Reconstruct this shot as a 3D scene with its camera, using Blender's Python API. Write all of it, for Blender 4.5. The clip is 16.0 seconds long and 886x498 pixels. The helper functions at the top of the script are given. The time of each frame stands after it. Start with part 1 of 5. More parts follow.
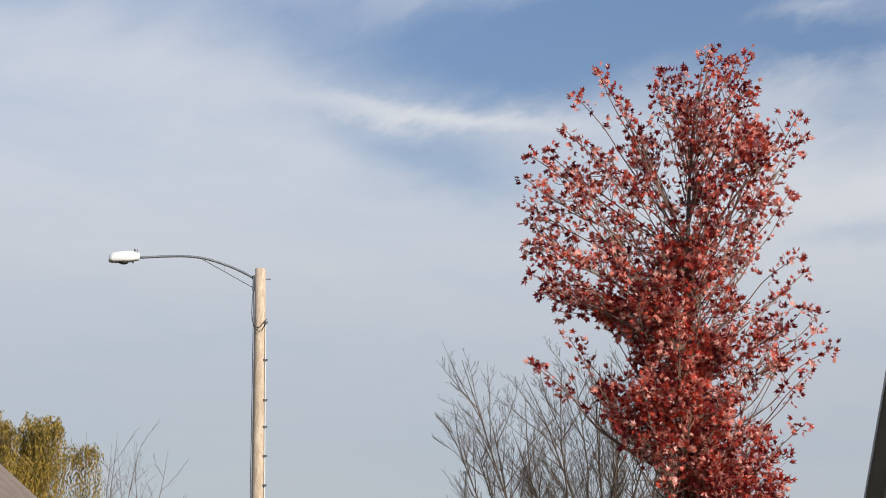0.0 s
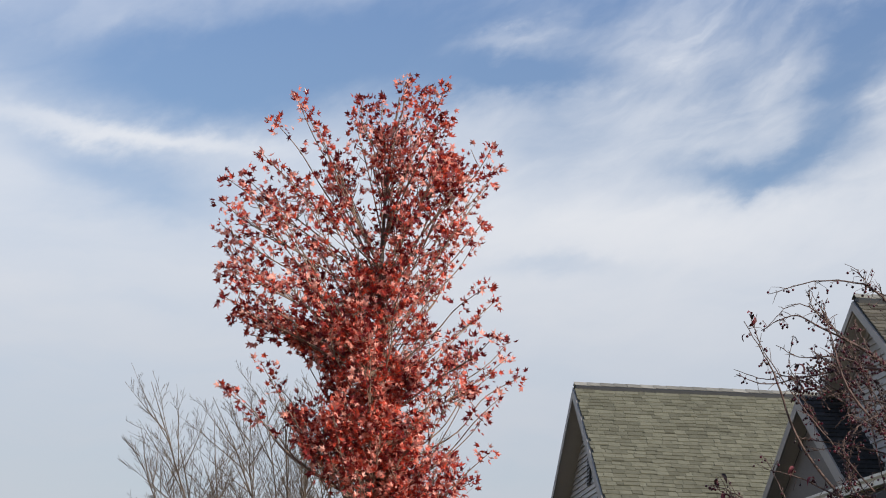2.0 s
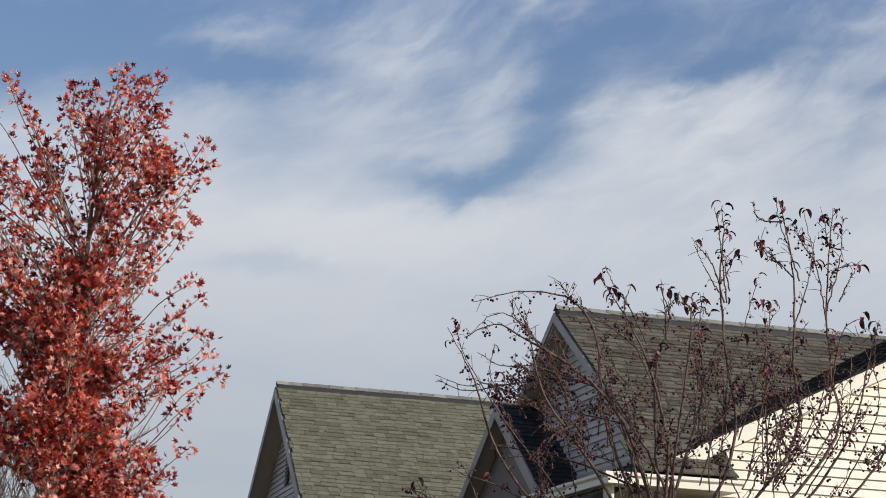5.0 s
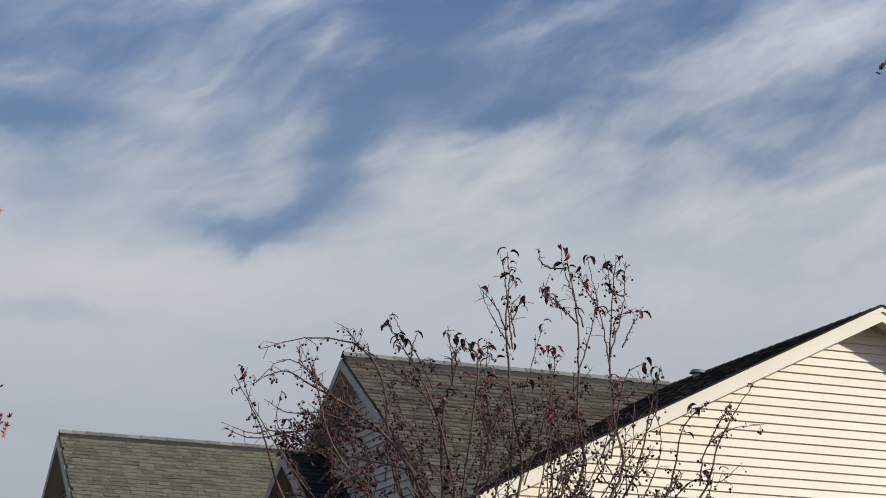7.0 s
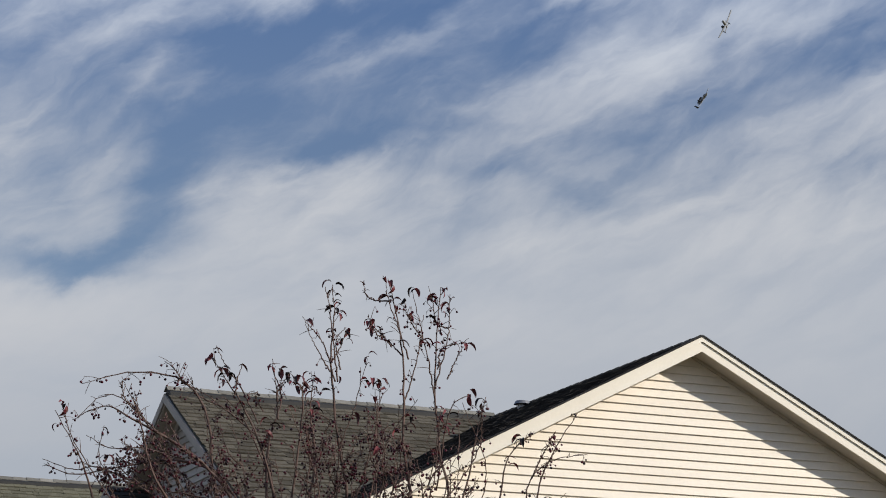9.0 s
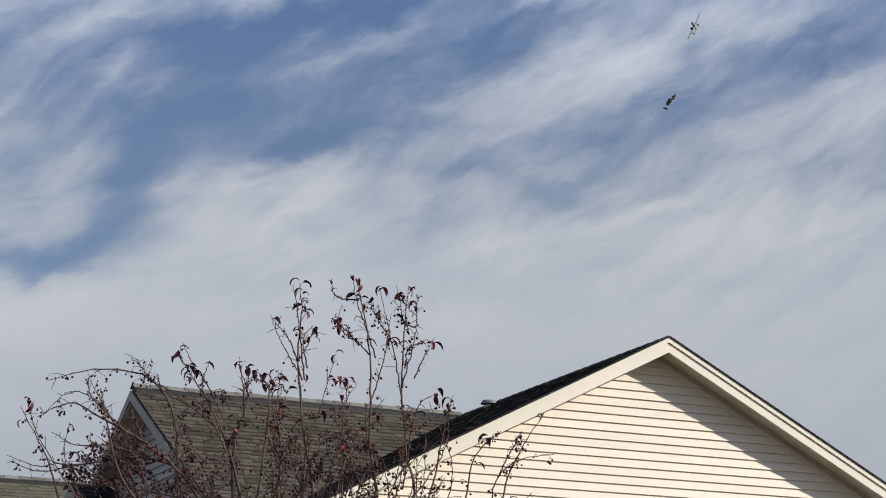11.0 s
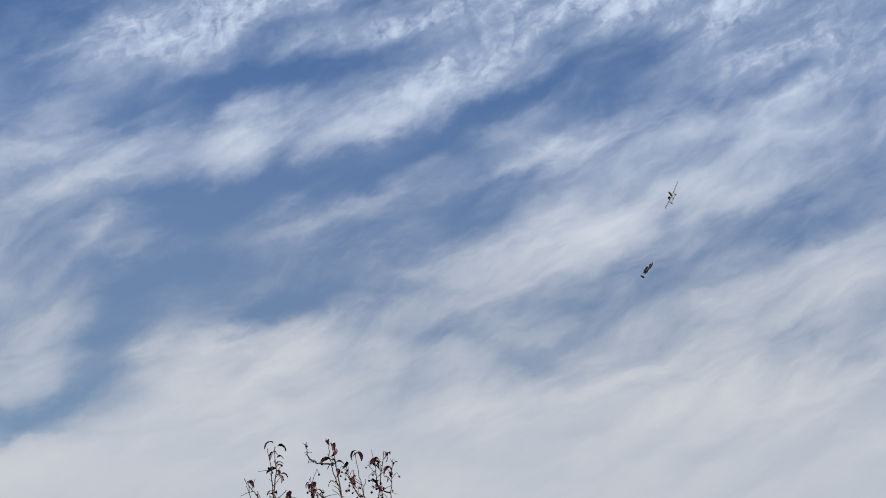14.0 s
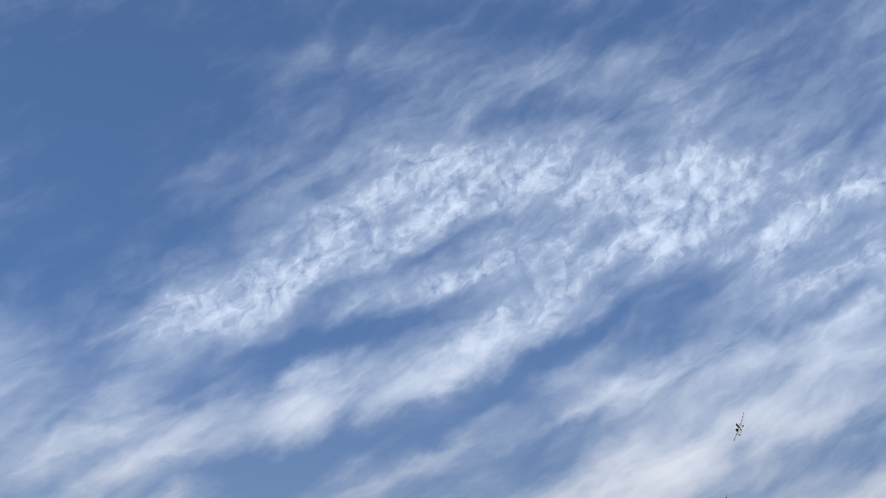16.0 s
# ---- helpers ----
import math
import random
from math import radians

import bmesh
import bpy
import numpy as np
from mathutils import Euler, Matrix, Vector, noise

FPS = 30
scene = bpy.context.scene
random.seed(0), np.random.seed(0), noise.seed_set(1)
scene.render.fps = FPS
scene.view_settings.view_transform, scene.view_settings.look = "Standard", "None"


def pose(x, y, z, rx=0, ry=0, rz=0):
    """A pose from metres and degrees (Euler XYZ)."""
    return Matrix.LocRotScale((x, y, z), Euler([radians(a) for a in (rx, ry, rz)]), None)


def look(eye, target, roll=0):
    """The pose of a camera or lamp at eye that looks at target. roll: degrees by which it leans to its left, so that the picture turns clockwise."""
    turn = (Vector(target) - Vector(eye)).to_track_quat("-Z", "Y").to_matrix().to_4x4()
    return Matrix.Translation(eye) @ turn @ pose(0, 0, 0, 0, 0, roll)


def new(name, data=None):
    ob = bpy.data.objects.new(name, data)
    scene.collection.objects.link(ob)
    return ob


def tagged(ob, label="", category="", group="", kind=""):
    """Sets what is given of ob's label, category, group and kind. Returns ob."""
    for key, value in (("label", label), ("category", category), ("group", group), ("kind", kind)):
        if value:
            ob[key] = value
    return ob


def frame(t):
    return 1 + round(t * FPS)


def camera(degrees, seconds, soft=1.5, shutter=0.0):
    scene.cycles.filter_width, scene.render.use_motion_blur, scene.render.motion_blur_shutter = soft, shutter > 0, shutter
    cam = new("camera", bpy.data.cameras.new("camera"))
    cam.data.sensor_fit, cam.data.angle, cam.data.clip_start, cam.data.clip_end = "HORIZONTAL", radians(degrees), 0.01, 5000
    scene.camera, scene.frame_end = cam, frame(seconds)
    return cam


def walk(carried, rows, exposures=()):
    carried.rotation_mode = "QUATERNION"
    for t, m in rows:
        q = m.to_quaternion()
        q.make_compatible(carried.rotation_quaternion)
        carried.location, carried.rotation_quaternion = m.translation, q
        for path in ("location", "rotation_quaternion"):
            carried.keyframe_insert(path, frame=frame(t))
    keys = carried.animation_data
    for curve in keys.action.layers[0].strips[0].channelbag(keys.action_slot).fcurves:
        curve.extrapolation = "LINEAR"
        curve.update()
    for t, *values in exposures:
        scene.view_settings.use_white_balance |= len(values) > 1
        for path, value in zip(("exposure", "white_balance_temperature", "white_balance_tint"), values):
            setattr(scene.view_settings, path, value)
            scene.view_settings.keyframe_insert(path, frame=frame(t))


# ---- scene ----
EYE = 1.6
cam = camera(25.252, 16.0, soft=1.0)
walk(cam, [
    (0, pose(0, 0, EYE, 100.657, -2.334, 6.188)),
    (0.5, pose(0, 0, EYE, 100.906, -2.498, 4.646)),
    (1, pose(0, 0, EYE, 101.574, -2.791, 2.420)),
    (1.5, pose(0, 0, EYE, 102.203, -2.582, -0.097)),
    (2, pose(0, 0, EYE, 101.721, -2.151, -2.792)),
    (2.5, pose(0, 0, EYE, 101.092, -1.690, -4.385)),
    (3, pose(0, 0, EYE, 101.082, -1.689, -5.447)),
    (3.5, pose(0, 0, EYE, 101.572, -2.466, -6.889)),
    (4, pose(0, 0, EYE, 101.893, -3.081, -8.704)),
    (4.2, pose(0, 0, EYE, 101.919, -3.193, -9.472)),
    (6.3, pose(0, 0, EYE, 103.080, -2.691, -15.258)),
    (6.5, pose(0, 0, EYE, 103.355, -2.619, -16.144)),
    (7, pose(0, 0, EYE, 103.737, -1.899, -17.637)),
    (7.5, pose(0, 0, EYE, 103.765, -0.811, -20.425)),
    (8, pose(0, 0, EYE, 104.001, -0.352, -22.406)),
    (10.3, pose(0, 0, EYE, 105.364, -0.672, -22.492)),
    (10.5, pose(0, 0, EYE, 105.134, -0.576, -22.899)),
    (11, pose(0, 0, EYE, 104.764, -0.653, -23.516)),
    (11.5, pose(0, 0, EYE, 105.319, -0.798, -23.635)),
    (12, pose(0, 0, EYE, 105.860, -0.705, -23.697)),
    (12.5, pose(0, 0, EYE, 106.050, -0.814, -23.468)),
    (13, pose(0, 0, EYE, 106.401, -1.172, -23.174)),
    (13.5, pose(0, 0, EYE, 107.598, -1.301, -23.851)),
    (14, pose(0, 0, EYE, 109.556, -1.242, -24.387)),
    (14.5, pose(0, 0, EYE, 111.673, -0.826, -23.416)),
    (15, pose(0, 0, EYE, 113.613, 0.421, -22.135)),
    (15.5, pose(0, 0, EYE, 115.409, 1.814, -20.687)),
    (16, pose(0, 0, EYE, 116.894, 2.315, -20.961)),
], exposures=[(0, 0.08), (1.5, 0.22), (3.5, 0.30), (4.2, 0.20), (6.3, -0.12), (7.5, -0.20), (13, -0.17), (14, -0.04), (14.6, -0.05), (15.4, 0.02), (16, 0.17)])

# ---------------------------------------------------------------- sky and sun
SUN_WAY = Vector((1.0, -0.85, 0.60)).normalized()      # towards the sun
SUN_EL = math.asin(SUN_WAY.z)
# thin high cloud: azimuth, elevation, half length, half width, slant (degrees), weight (below 0: a gap)
GAPS_WEST = [
    (-6.6, 16.1, 3.89, 1.22, -2, -0.75),
    (-11.4, 16.8, 2.49, 0.98, -30, -0.30),
    (-1.2, 17.0, 4.38, 1.13, 1, -0.95),
    (-7.5, 13.5, 2.85, 0.56, -11, -0.60),
    (-5.4, 12.3, 3.34, 0.41, -2, -0.16),
    (-5.5, 13.0, 1.51, 0.98, 2, -0.22),
    (-16.9, 12.2, 1.30, 0.35, 4, -0.14),
    (5.1, 17.0, 1.96, 0.95, -1, -0.45),
    (5.1, 11.2, 1.44, 0.29, 0, -0.20),
    (5.2, 16.8, 2.89, 0.42, -2, -0.55),
    (0.3, 17.6, 3.06, 0.97, 7, -0.35),
    (5.5, 11.2, 2.33, 0.26, 2, -0.20),
    (-7.9, 13.0, 1.95, 0.72, 4, -0.20),
    (-6.8, 9.7, 2.58, 0.29, 4, -0.14),
]
BANKS_WEST = [
    (-6.7, 14.5, 3.71, 0.28, -3, 0.90),
    (-16.7, 15.7, 5.40, 1.12, -5, 0.30),
    (-14.6, 10.4, 8.11, 1.95, 4, 0.12),
    (-8.0, 17.6, 1.01, 0.25, 31, 0.25),
    (3.8, 17.6, 1.47, 0.40, 19, 0.35),
    (4.1, 18.0, 2.04, 0.23, 18, 0.45),
    (7.5, 16.0, 1.49, 1.99, 40, 0.22),
    (9.5, 17.9, 0.99, 1.49, 39, 0.15),
    (6.6, 12.4, 5.49, 1.14, 1, 0.35),
    (7.0, 10.3, 4.30, 0.98, 1, 0.20),
    (3.5, 15.4, 1.35, 0.98, 2, 0.20),
]
GAPS_HOOK = [
    (10.7, 14.0, 1.85, 0.39, -7, -0.75),
    (12.6, 14.2, 1.50, 0.43, 23, -0.70),
    (13.5, 15.4, 1.31, 0.67, 51, -0.70),
    (14.0, 16.7, 1.14, 0.67, 56, -0.45),
    (11.6, 13.6, 2.35, 0.23, 4, -0.30),
    (15.8, 18.8, 1.85, 0.48, 10, -0.60),
    (18.8, 17.7, 2.47, 0.35, 12, -0.55),
    (13.6, 18.3, 0.97, 1.01, 61, -0.30),
    (5.5, 14.7, 1.85, 0.65, -1, -0.25),
    (5.7, 11.4, 2.33, 0.25, -2, -0.18),
    (14.9, 18.2, 1.81, 1.02, 62, -0.42),
    (17.2, 19.5, 1.67, 0.83, 40, -0.30),
    (4.0, 16.8, 2.79, 0.48, 10, -0.40),
    (2.9, 18.7, 3.29, 0.79, 6, -0.55),
    (6.8, 18.8, 1.85, 0.64, 24, -0.45),
    (-4.0, 16.3, 2.77, 1.11, 6, -0.75),
]
GAPS_VEIL = [
    (12.1, 17.3, 2.83, 1.49, 36, -0.38),
    (19.0, 18.4, 2.80, 0.96, 9, -0.35),
    (8.5, 19.1, 2.80, 1.28, 33, -0.25),
    (15.4, 23.2, 5.22, 0.98, 15, -0.18),
    (12.4, 26.7, 4.39, 0.97, 19, -0.25),
]
BANKS_HOOK = [
    (16.5, 15.8, 2.48, 0.97, 15, 0.12),
    (9.1, 12.3, 6.67, 0.82, 6, 0.25),
    (19.5, 16.1, 1.96, 0.96, 10, 0.10),
    (11.6, 16.3, 0.67, 1.82, 38, 0.12),
    (13.2, 19.4, 1.50, 0.15, 50, 0.30),
    (17.0, 16.2, 2.20, 0.49, 14, 0.22),
    (9.2, 16.6, 0.84, 1.47, 28, 0.12),
    (19.9, 15.3, 2.02, 0.65, 11, 0.12),
]
GAPS_EAST = [
    (11.9, 14.3, 2.43, 0.48, 17, -0.35),
    (16.0, 20.5, 1.89, 0.73, 3, -0.50),
    (20.9, 21.6, 3.83, 0.42, 15, -0.40),
    (24.5, 20.9, 2.09, 0.78, 12, -0.55),
    (22.5, 19.3, 2.57, 0.43, 24, -0.45),
    (18.0, 18.7, 2.89, 1.15, 21, -0.30),
    (19.4, 17.6, 1.88, 0.36, 10, -0.35),
    (10.8, 20.1, 1.16, 1.12, 34, -0.30),
    (23.7, 17.1, 2.23, 0.29, -1, -0.38),
    (26.3, 16.5, 1.19, 0.30, -15, -0.42),
    (22.9, 15.7, 2.55, 0.46, 11, -0.32),
    (30.9, 19.9, 0.82, 0.42, 57, -0.30),
    (34.7, 20.1, 2.50, 0.39, 10, -0.38),
    (28.8, 18.0, 2.21, 0.29, 11, -0.22),
    (35.4, 16.8, 1.80, 0.32, -10, -0.20),
]
BANKS_EAST = [
    (27.0, 19.1, 4.77, 0.59, 21, 0.32),
    (19.5, 16.4, 3.05, 0.43, 11, 0.20),
    (32.2, 21.6, 1.33, 0.99, 36, 0.15),
    (32.9, 18.4, 3.35, 0.65, 8, 0.15),
    (14.9, 19.6, 2.83, 0.16, 42, 0.20),
    (20.4, 20.5, 2.41, 0.16, 22, 0.20),
    (12.2, 17.4, 0.99, 1.62, 33, 0.15),
    (23.6, 12.8, 8.32, 1.14, 1, 0.20),
    (32.8, 15.3, 4.29, 0.81, -2, 0.20),
    (36.1, 18.6, 2.48, 1.76, -2, 0.30),
    (27.6, 15.3, 10.02, 1.14, 0, 0.20),
    (35.9, 22.9, 2.37, 0.64, 11, 0.25),
]
GAPS_CROWN = [
    (19.9, 21.5, 3.48, 0.46, 16, -0.25),
    (26.1, 23.9, 4.35, 0.40, 28, -0.50),
    (29.7, 24.9, 2.23, 0.61, 34, -0.45),
    (34.5, 20.4, 2.36, 0.42, 11, -0.35),
    (36.2, 21.8, 1.33, 0.65, 26, -0.25),
    (28.3, 18.2, 2.56, 0.29, 14, -0.20),
    (17.6, 24.3, 3.52, 0.55, 16, -0.50),
    (10.9, 24.5, 1.89, 1.59, 6, -0.55),
    (12.7, 23.3, 1.20, 0.64, 5, -0.25),
    (35.5, 25.2, 2.21, 0.33, 23, -0.25),
]
BANKS_CROWN = [
    (14.4, 22.0, 3.09, 0.58, 12, 0.45),
    (17.7, 22.4, 1.40, 0.62, 11, 0.45),
    (21.2, 23.4, 2.98, 0.40, 23, 0.35),
    (27.6, 22.5, 2.79, 0.23, 19, 0.35),
    (34.6, 23.8, 4.10, 0.36, 15, 0.50),
    (30.2, 20.8, 3.09, 0.59, 20, 0.30),
    (19.7, 25.4, 1.92, 0.43, 30, 0.12),
    (15.6, 24.7, 1.55, 0.49, 32, 0.08),
    (31.5, 25.0, 2.57, 0.50, 31, 0.25),
    (24.0, 24.2, 1.59, 0.49, 19, 0.15),
]
GAPS_TOP = [
    (11.3, 31.9, 7.78, 2.73, 9, -0.80),
    (9.0, 27.1, 4.19, 1.78, 17, -0.60),
    (13.8, 27.6, 2.72, 0.81, 1, -0.30),
    (20.6, 26.4, 4.31, 0.27, 20, -0.50),
    (19.4, 24.5, 3.39, 0.33, 10, -0.50),
    (24.0, 23.2, 4.57, 0.33, 19, -0.50),
    (16.4, 23.3, 1.53, 0.40, 37, -0.45),
    (24.2, 21.1, 3.99, 0.68, 14, -0.20),
    (16.4, 20.6, 2.05, 0.65, 18, -0.50),
    (31.3, 24.6, 4.02, 0.33, 17, -0.30),
    (28.5, 23.5, 2.28, 0.33, 18, -0.30),
    (23.6, 30.4, 3.59, 0.33, 4, -0.30),
    (26.7, 33.2, 8.07, 0.97, -4, -0.55),
    (35.4, 30.3, 2.90, 0.96, -8, -0.20),
]
BANKS_TOP = [
    (19.5, 27.9, 3.41, 1.12, 29, 0.62),
    (23.3, 28.6, 2.96, 0.99, 10, 0.45),
    (13.7, 25.4, 3.35, 0.69, 16, 0.50),
    (27.2, 28.4, 3.32, 0.82, -4, 0.42),
    (31.0, 28.2, 2.55, 0.65, 3, 0.45),
    (18.9, 32.4, 4.42, 0.49, 3, 0.22),
    (27.3, 31.8, 4.56, 0.49, 2, 0.22),
    (30.8, 30.8, 1.68, 0.58, 3, 0.30),
    (20.9, 25.3, 2.33, 0.30, 16, 0.40),
    (28.3, 26.7, 3.97, 0.43, 10, 0.50),
    (33.7, 26.8, 3.53, 0.49, 11, 0.55),
]
BANKS_LOW_TOP = [
    (18.0, 22.6, 2.44, 0.59, 16, 0.25),
    (11.9, 22.9, 1.83, 0.67, 40, 0.35),
    (22.8, 23.6, 2.47, 0.43, 18, 0.45),
    (26.0, 21.9, 2.26, 0.26, 17, 0.40),
    (20.9, 20.6, 2.75, 0.23, 19, 0.30),
    (29.5, 20.2, 5.61, 0.80, 18, 0.25),
    (33.5, 23.0, 3.77, 0.64, 16, 0.20),
    (10.3, 20.6, 2.14, 0.97, 26, 0.45),
    (34.0, 24.9, 2.09, 0.32, 11, 0.30),
    (24.1, 24.8, 2.15, 0.33, 15, 0.25),
]
CLOUDS = GAPS_WEST + BANKS_WEST + GAPS_HOOK + GAPS_VEIL + BANKS_HOOK + GAPS_EAST + BANKS_EAST + GAPS_CROWN + BANKS_CROWN + GAPS_TOP + BANKS_TOP + BANKS_LOW_TOP


def build_sky():
    world = bpy.data.worlds.new("autumn_sky")
    scene.world = world
    world.use_nodes = True
    nt = world.node_tree
    nt.nodes.clear()

    def node(kind, **sets):
        n = nt.nodes.new("ShaderNode" + kind)
        for k, v in sets.items():
            if k == "operation":
                n.operation = v
            elif k == "vector_type":
                n.vector_type = v
        return n

    def put(sock, v):
        if isinstance(v, bpy.types.NodeSocket):
            nt.links.new(v, sock)
        else:
            sock.default_value = v

    def calc(op, a, b=0.0, c=0.0, clamp=False):
        n = node("Math", operation=op)
        n.use_clamp = clamp
        for i, v in enumerate((a, b, c)):
            put(n.inputs[i], v)
        return n.outputs[0]

    def mixed(fac, a, b, blend="MIX"):
        n = nt.nodes.new("ShaderNodeMix")
        n.data_type, n.blend_type = "RGBA", blend
        put(n.inputs[0], fac), put(n.inputs[6], a), put(n.inputs[7], b)
        return n.outputs[2]

    def smooth(x, lo, hi, a=0.0, b=1.0):
        n = nt.nodes.new("ShaderNodeMapRange")
        n.interpolation_type = "SMOOTHSTEP"
        for i, v in enumerate((x, lo, hi, a, b)):
            put(n.inputs[i], v)
        return n.outputs[0]

    def mapped(vec, loc, turn, scale, kind="TEXTURE"):
        n = nt.nodes.new("ShaderNodeMapping")
        n.vector_type = kind
        put(n.inputs[0], vec)
        n.inputs[1].default_value, n.inputs[2].default_value, n.inputs[3].default_value = loc, (0, 0, radians(turn)), scale
        return n.outputs[0]

    def fbm(vec, scale, detail, rough, distort=0.0):
        n = nt.nodes.new("ShaderNodeTexNoise")
        put(n.inputs["Vector"], vec)
        n.inputs["Scale"].default_value, n.inputs["Detail"].default_value = scale, detail
        n.inputs["Roughness"].default_value, n.inputs["Distortion"].default_value = rough, distort
        return n

    tex = nt.nodes.new("ShaderNodeTexCoord").outputs["Generated"]
    xyz = nt.nodes.new("ShaderNodeSeparateXYZ")
    put(xyz.inputs[0], tex)
    az = calc("MULTIPLY", calc("ARCTAN2", xyz.outputs[0], xyz.outputs[1]), 57.29578)
    el = calc("MULTIPLY", calc("ARCSINE", xyz.outputs[2]), 57.29578)
    flat = nt.nodes.new("ShaderNodeCombineXYZ")
    put(flat.inputs[0], az), put(flat.inputs[1], el)
    uv = flat.outputs[0]
    # wander of the cloud edges, coarse and fine
    def wandered(vec, turn, scale, amount):
        warp = fbm(mapped(vec, (0, 0, 0), turn, (1.7, 1.0, 1)), scale, 5.0, 0.6)
        shift = nt.nodes.new("ShaderNodeVectorMath")
        shift.operation = "MULTIPLY_ADD"
        put(shift.inputs[0], warp.outputs["Color"])
        shift.inputs[1].default_value, shift.inputs[2].default_value = (amount, amount, 0), (-amount / 2, -amount / 2, 0)
        add = nt.nodes.new("ShaderNodeVectorMath")
        put(add.inputs[0], vec), put(add.inputs[1], shift.outputs[0])
        return add.outputs[0]

    wuv = wandered(uv, 20, 0.75, WARP)
    total = smooth(el, 9.0, 20.5, BASE_LOW, BASE_TOP)
    total = calc("SUBTRACT", total, smooth(el, 25.0, 33.0, 0.0, 0.22))
    apart = nt.nodes.new("ShaderNodeSeparateXYZ")
    put(apart.inputs[0], wuv)
    for a, e, long, wide, slant, weight in CLOUDS:
        # the sum so far rides along as a third coordinate, squeezed to nothing, so that the patches are added one by one
        at = nt.nodes.new("ShaderNodeCombineXYZ")
        put(at.inputs[0], apart.outputs[0]), put(at.inputs[1], apart.outputs[1]), put(at.inputs[2], total)
        v = mapped(at.outputs[0], (a, e, 0), slant, (long * 1.05, wide * 1.15, 100000.0))
        d = node("VectorMath", operation="DOT_PRODUCT")
        put(d.inputs[0], v), put(d.inputs[1], v)
        total = calc("MULTIPLY_ADD", calc("POWER", 0.367879, d.outputs["Value"]), weight * SHAPE, total)
    # long wisps that rise to the right, finer threads, and the ripples of the high cloud
    swept = wandered(uv, 24, 0.3, 2.2)
    wisps = fbm(mapped(swept, (3, 1, 0), 22, (3.4, 1.0, 1)), 0.62, 8.0, 0.58, 0.45).outputs[0]
    threads = fbm(mapped(swept, (7, 2, 0), 26, (3.0, 1.0, 1)), 1.3, 6.0, 0.52, 0.2).outputs[0]
    fibres = fbm(mapped(swept, (5, 4, 0), 48, (4.0, 1.0, 1)), 0.8, 6.0, 0.5, 0.3).outputs[0]
    ripple = fbm(mapped(wuv, (1, 5, 0), 40, (1.0, 0.75, 1)), 1.9, 3.0, 0.55, 0.3).outputs[0]
    east = smooth(az, -3.0, 12.0, 0.3, 1.0)
    high = calc("MULTIPLY", smooth(el, 10.5, 19.0, 0.22, 1.0), east)
    leaning = calc("MULTIPLY", smooth(el, 14.0, 16.5), smooth(el, 19.0, 24.0, 1.0, 0.15))
    bands = fbm(mapped(swept, (2, 8, 0), -3, (6.0, 1.0, 1)), 0.55, 7.0, 0.55, 0.2).outputs[0]
    low = calc("MULTIPLY", smooth(el, 12.0, 17.0, 1.0, 0.0), smooth(az, 4.0, 16.0, 1.0, 0.25))
    full = smooth(total, -0.35, 0.35, smooth(el, 20.0, 25.0, 0.95, 0.35), 1.0)
    high = calc("MULTIPLY", high, full)
    for field, where, much in ((wisps, high, 1.7), (threads, high, 0.8), (threads, smooth(el, 19.0, 24.0), 0.6), (fibres, calc("MULTIPLY", leaning, east), 0.8), (bands, low, 0.8)):
        total = calc("MULTIPLY_ADD", calc("MULTIPLY", calc("SUBTRACT", field, 0.5), where), much, total)
    mottled = calc("MULTIPLY", smooth(el, 22.5, 26.0), smooth(total, 0.05, 0.5, 0.1, 1.0))
    total = calc("MULTIPLY_ADD", calc("MULTIPLY", calc("SUBTRACT", ripple, 0.5), mottled), 2.1, total)
    cover = smooth(total, -0.65, 1.5, smooth(el, 19.0, 27.0, 0.10, 0.04), 0.97)

    sky = nt.nodes.new("ShaderNodeTexSky")
    sky.sky_type, sky.sun_disc = "NISHITA", False
    sky.sun_elevation, sky.sun_rotation = SUN_EL, math.atan2(SUN_WAY.x, SUN_WAY.y)
    clear = mixed(1.0, sky.outputs[0], mixed(smooth(el, 14.0, 25.0), BLUE_LOW, BLUE_TOP), "MULTIPLY")
    cloud = mixed(smooth(el, 4.0, 17.0), CLOUD_LOW, CLOUD_HIGH)
    cloud = mixed(smooth(el, 16.0, 27.0), cloud, CLOUD_TOP)
    both = mixed(cover, clear, cloud)
    bg, out = nt.nodes.new("ShaderNodeBackground"), nt.nodes.new("ShaderNodeOutputWorld")
    bg.inputs[1].default_value = 0.1
    put(bg.inputs[0], both), put(out.inputs[0], bg.outputs[0])


WARP, SHAPE = 1.5, 0.82
BASE_LOW, BASE_TOP = 0.92, 0.13
BLUE_LOW, BLUE_TOP = (0.61, 0.77, 0.96, 1), (0.45, 0.72, 1.10, 1)
CLOUD_LOW, CLOUD_HIGH, CLOUD_TOP = (4.8, 5.0, 5.5, 1), (7.25, 7.35, 7.6, 1), (6.6, 7.6, 9.3, 1)
build_sky()
sun = new("sun", bpy.data.lights.new("sun", "SUN"))
sun.data.energy, sun.data.angle, sun.data.color = 5.0, radians(0.6), (1.0, 0.925, 0.82)
sun.matrix_world = look(SUN_WAY * 200, (0, 0, 0))

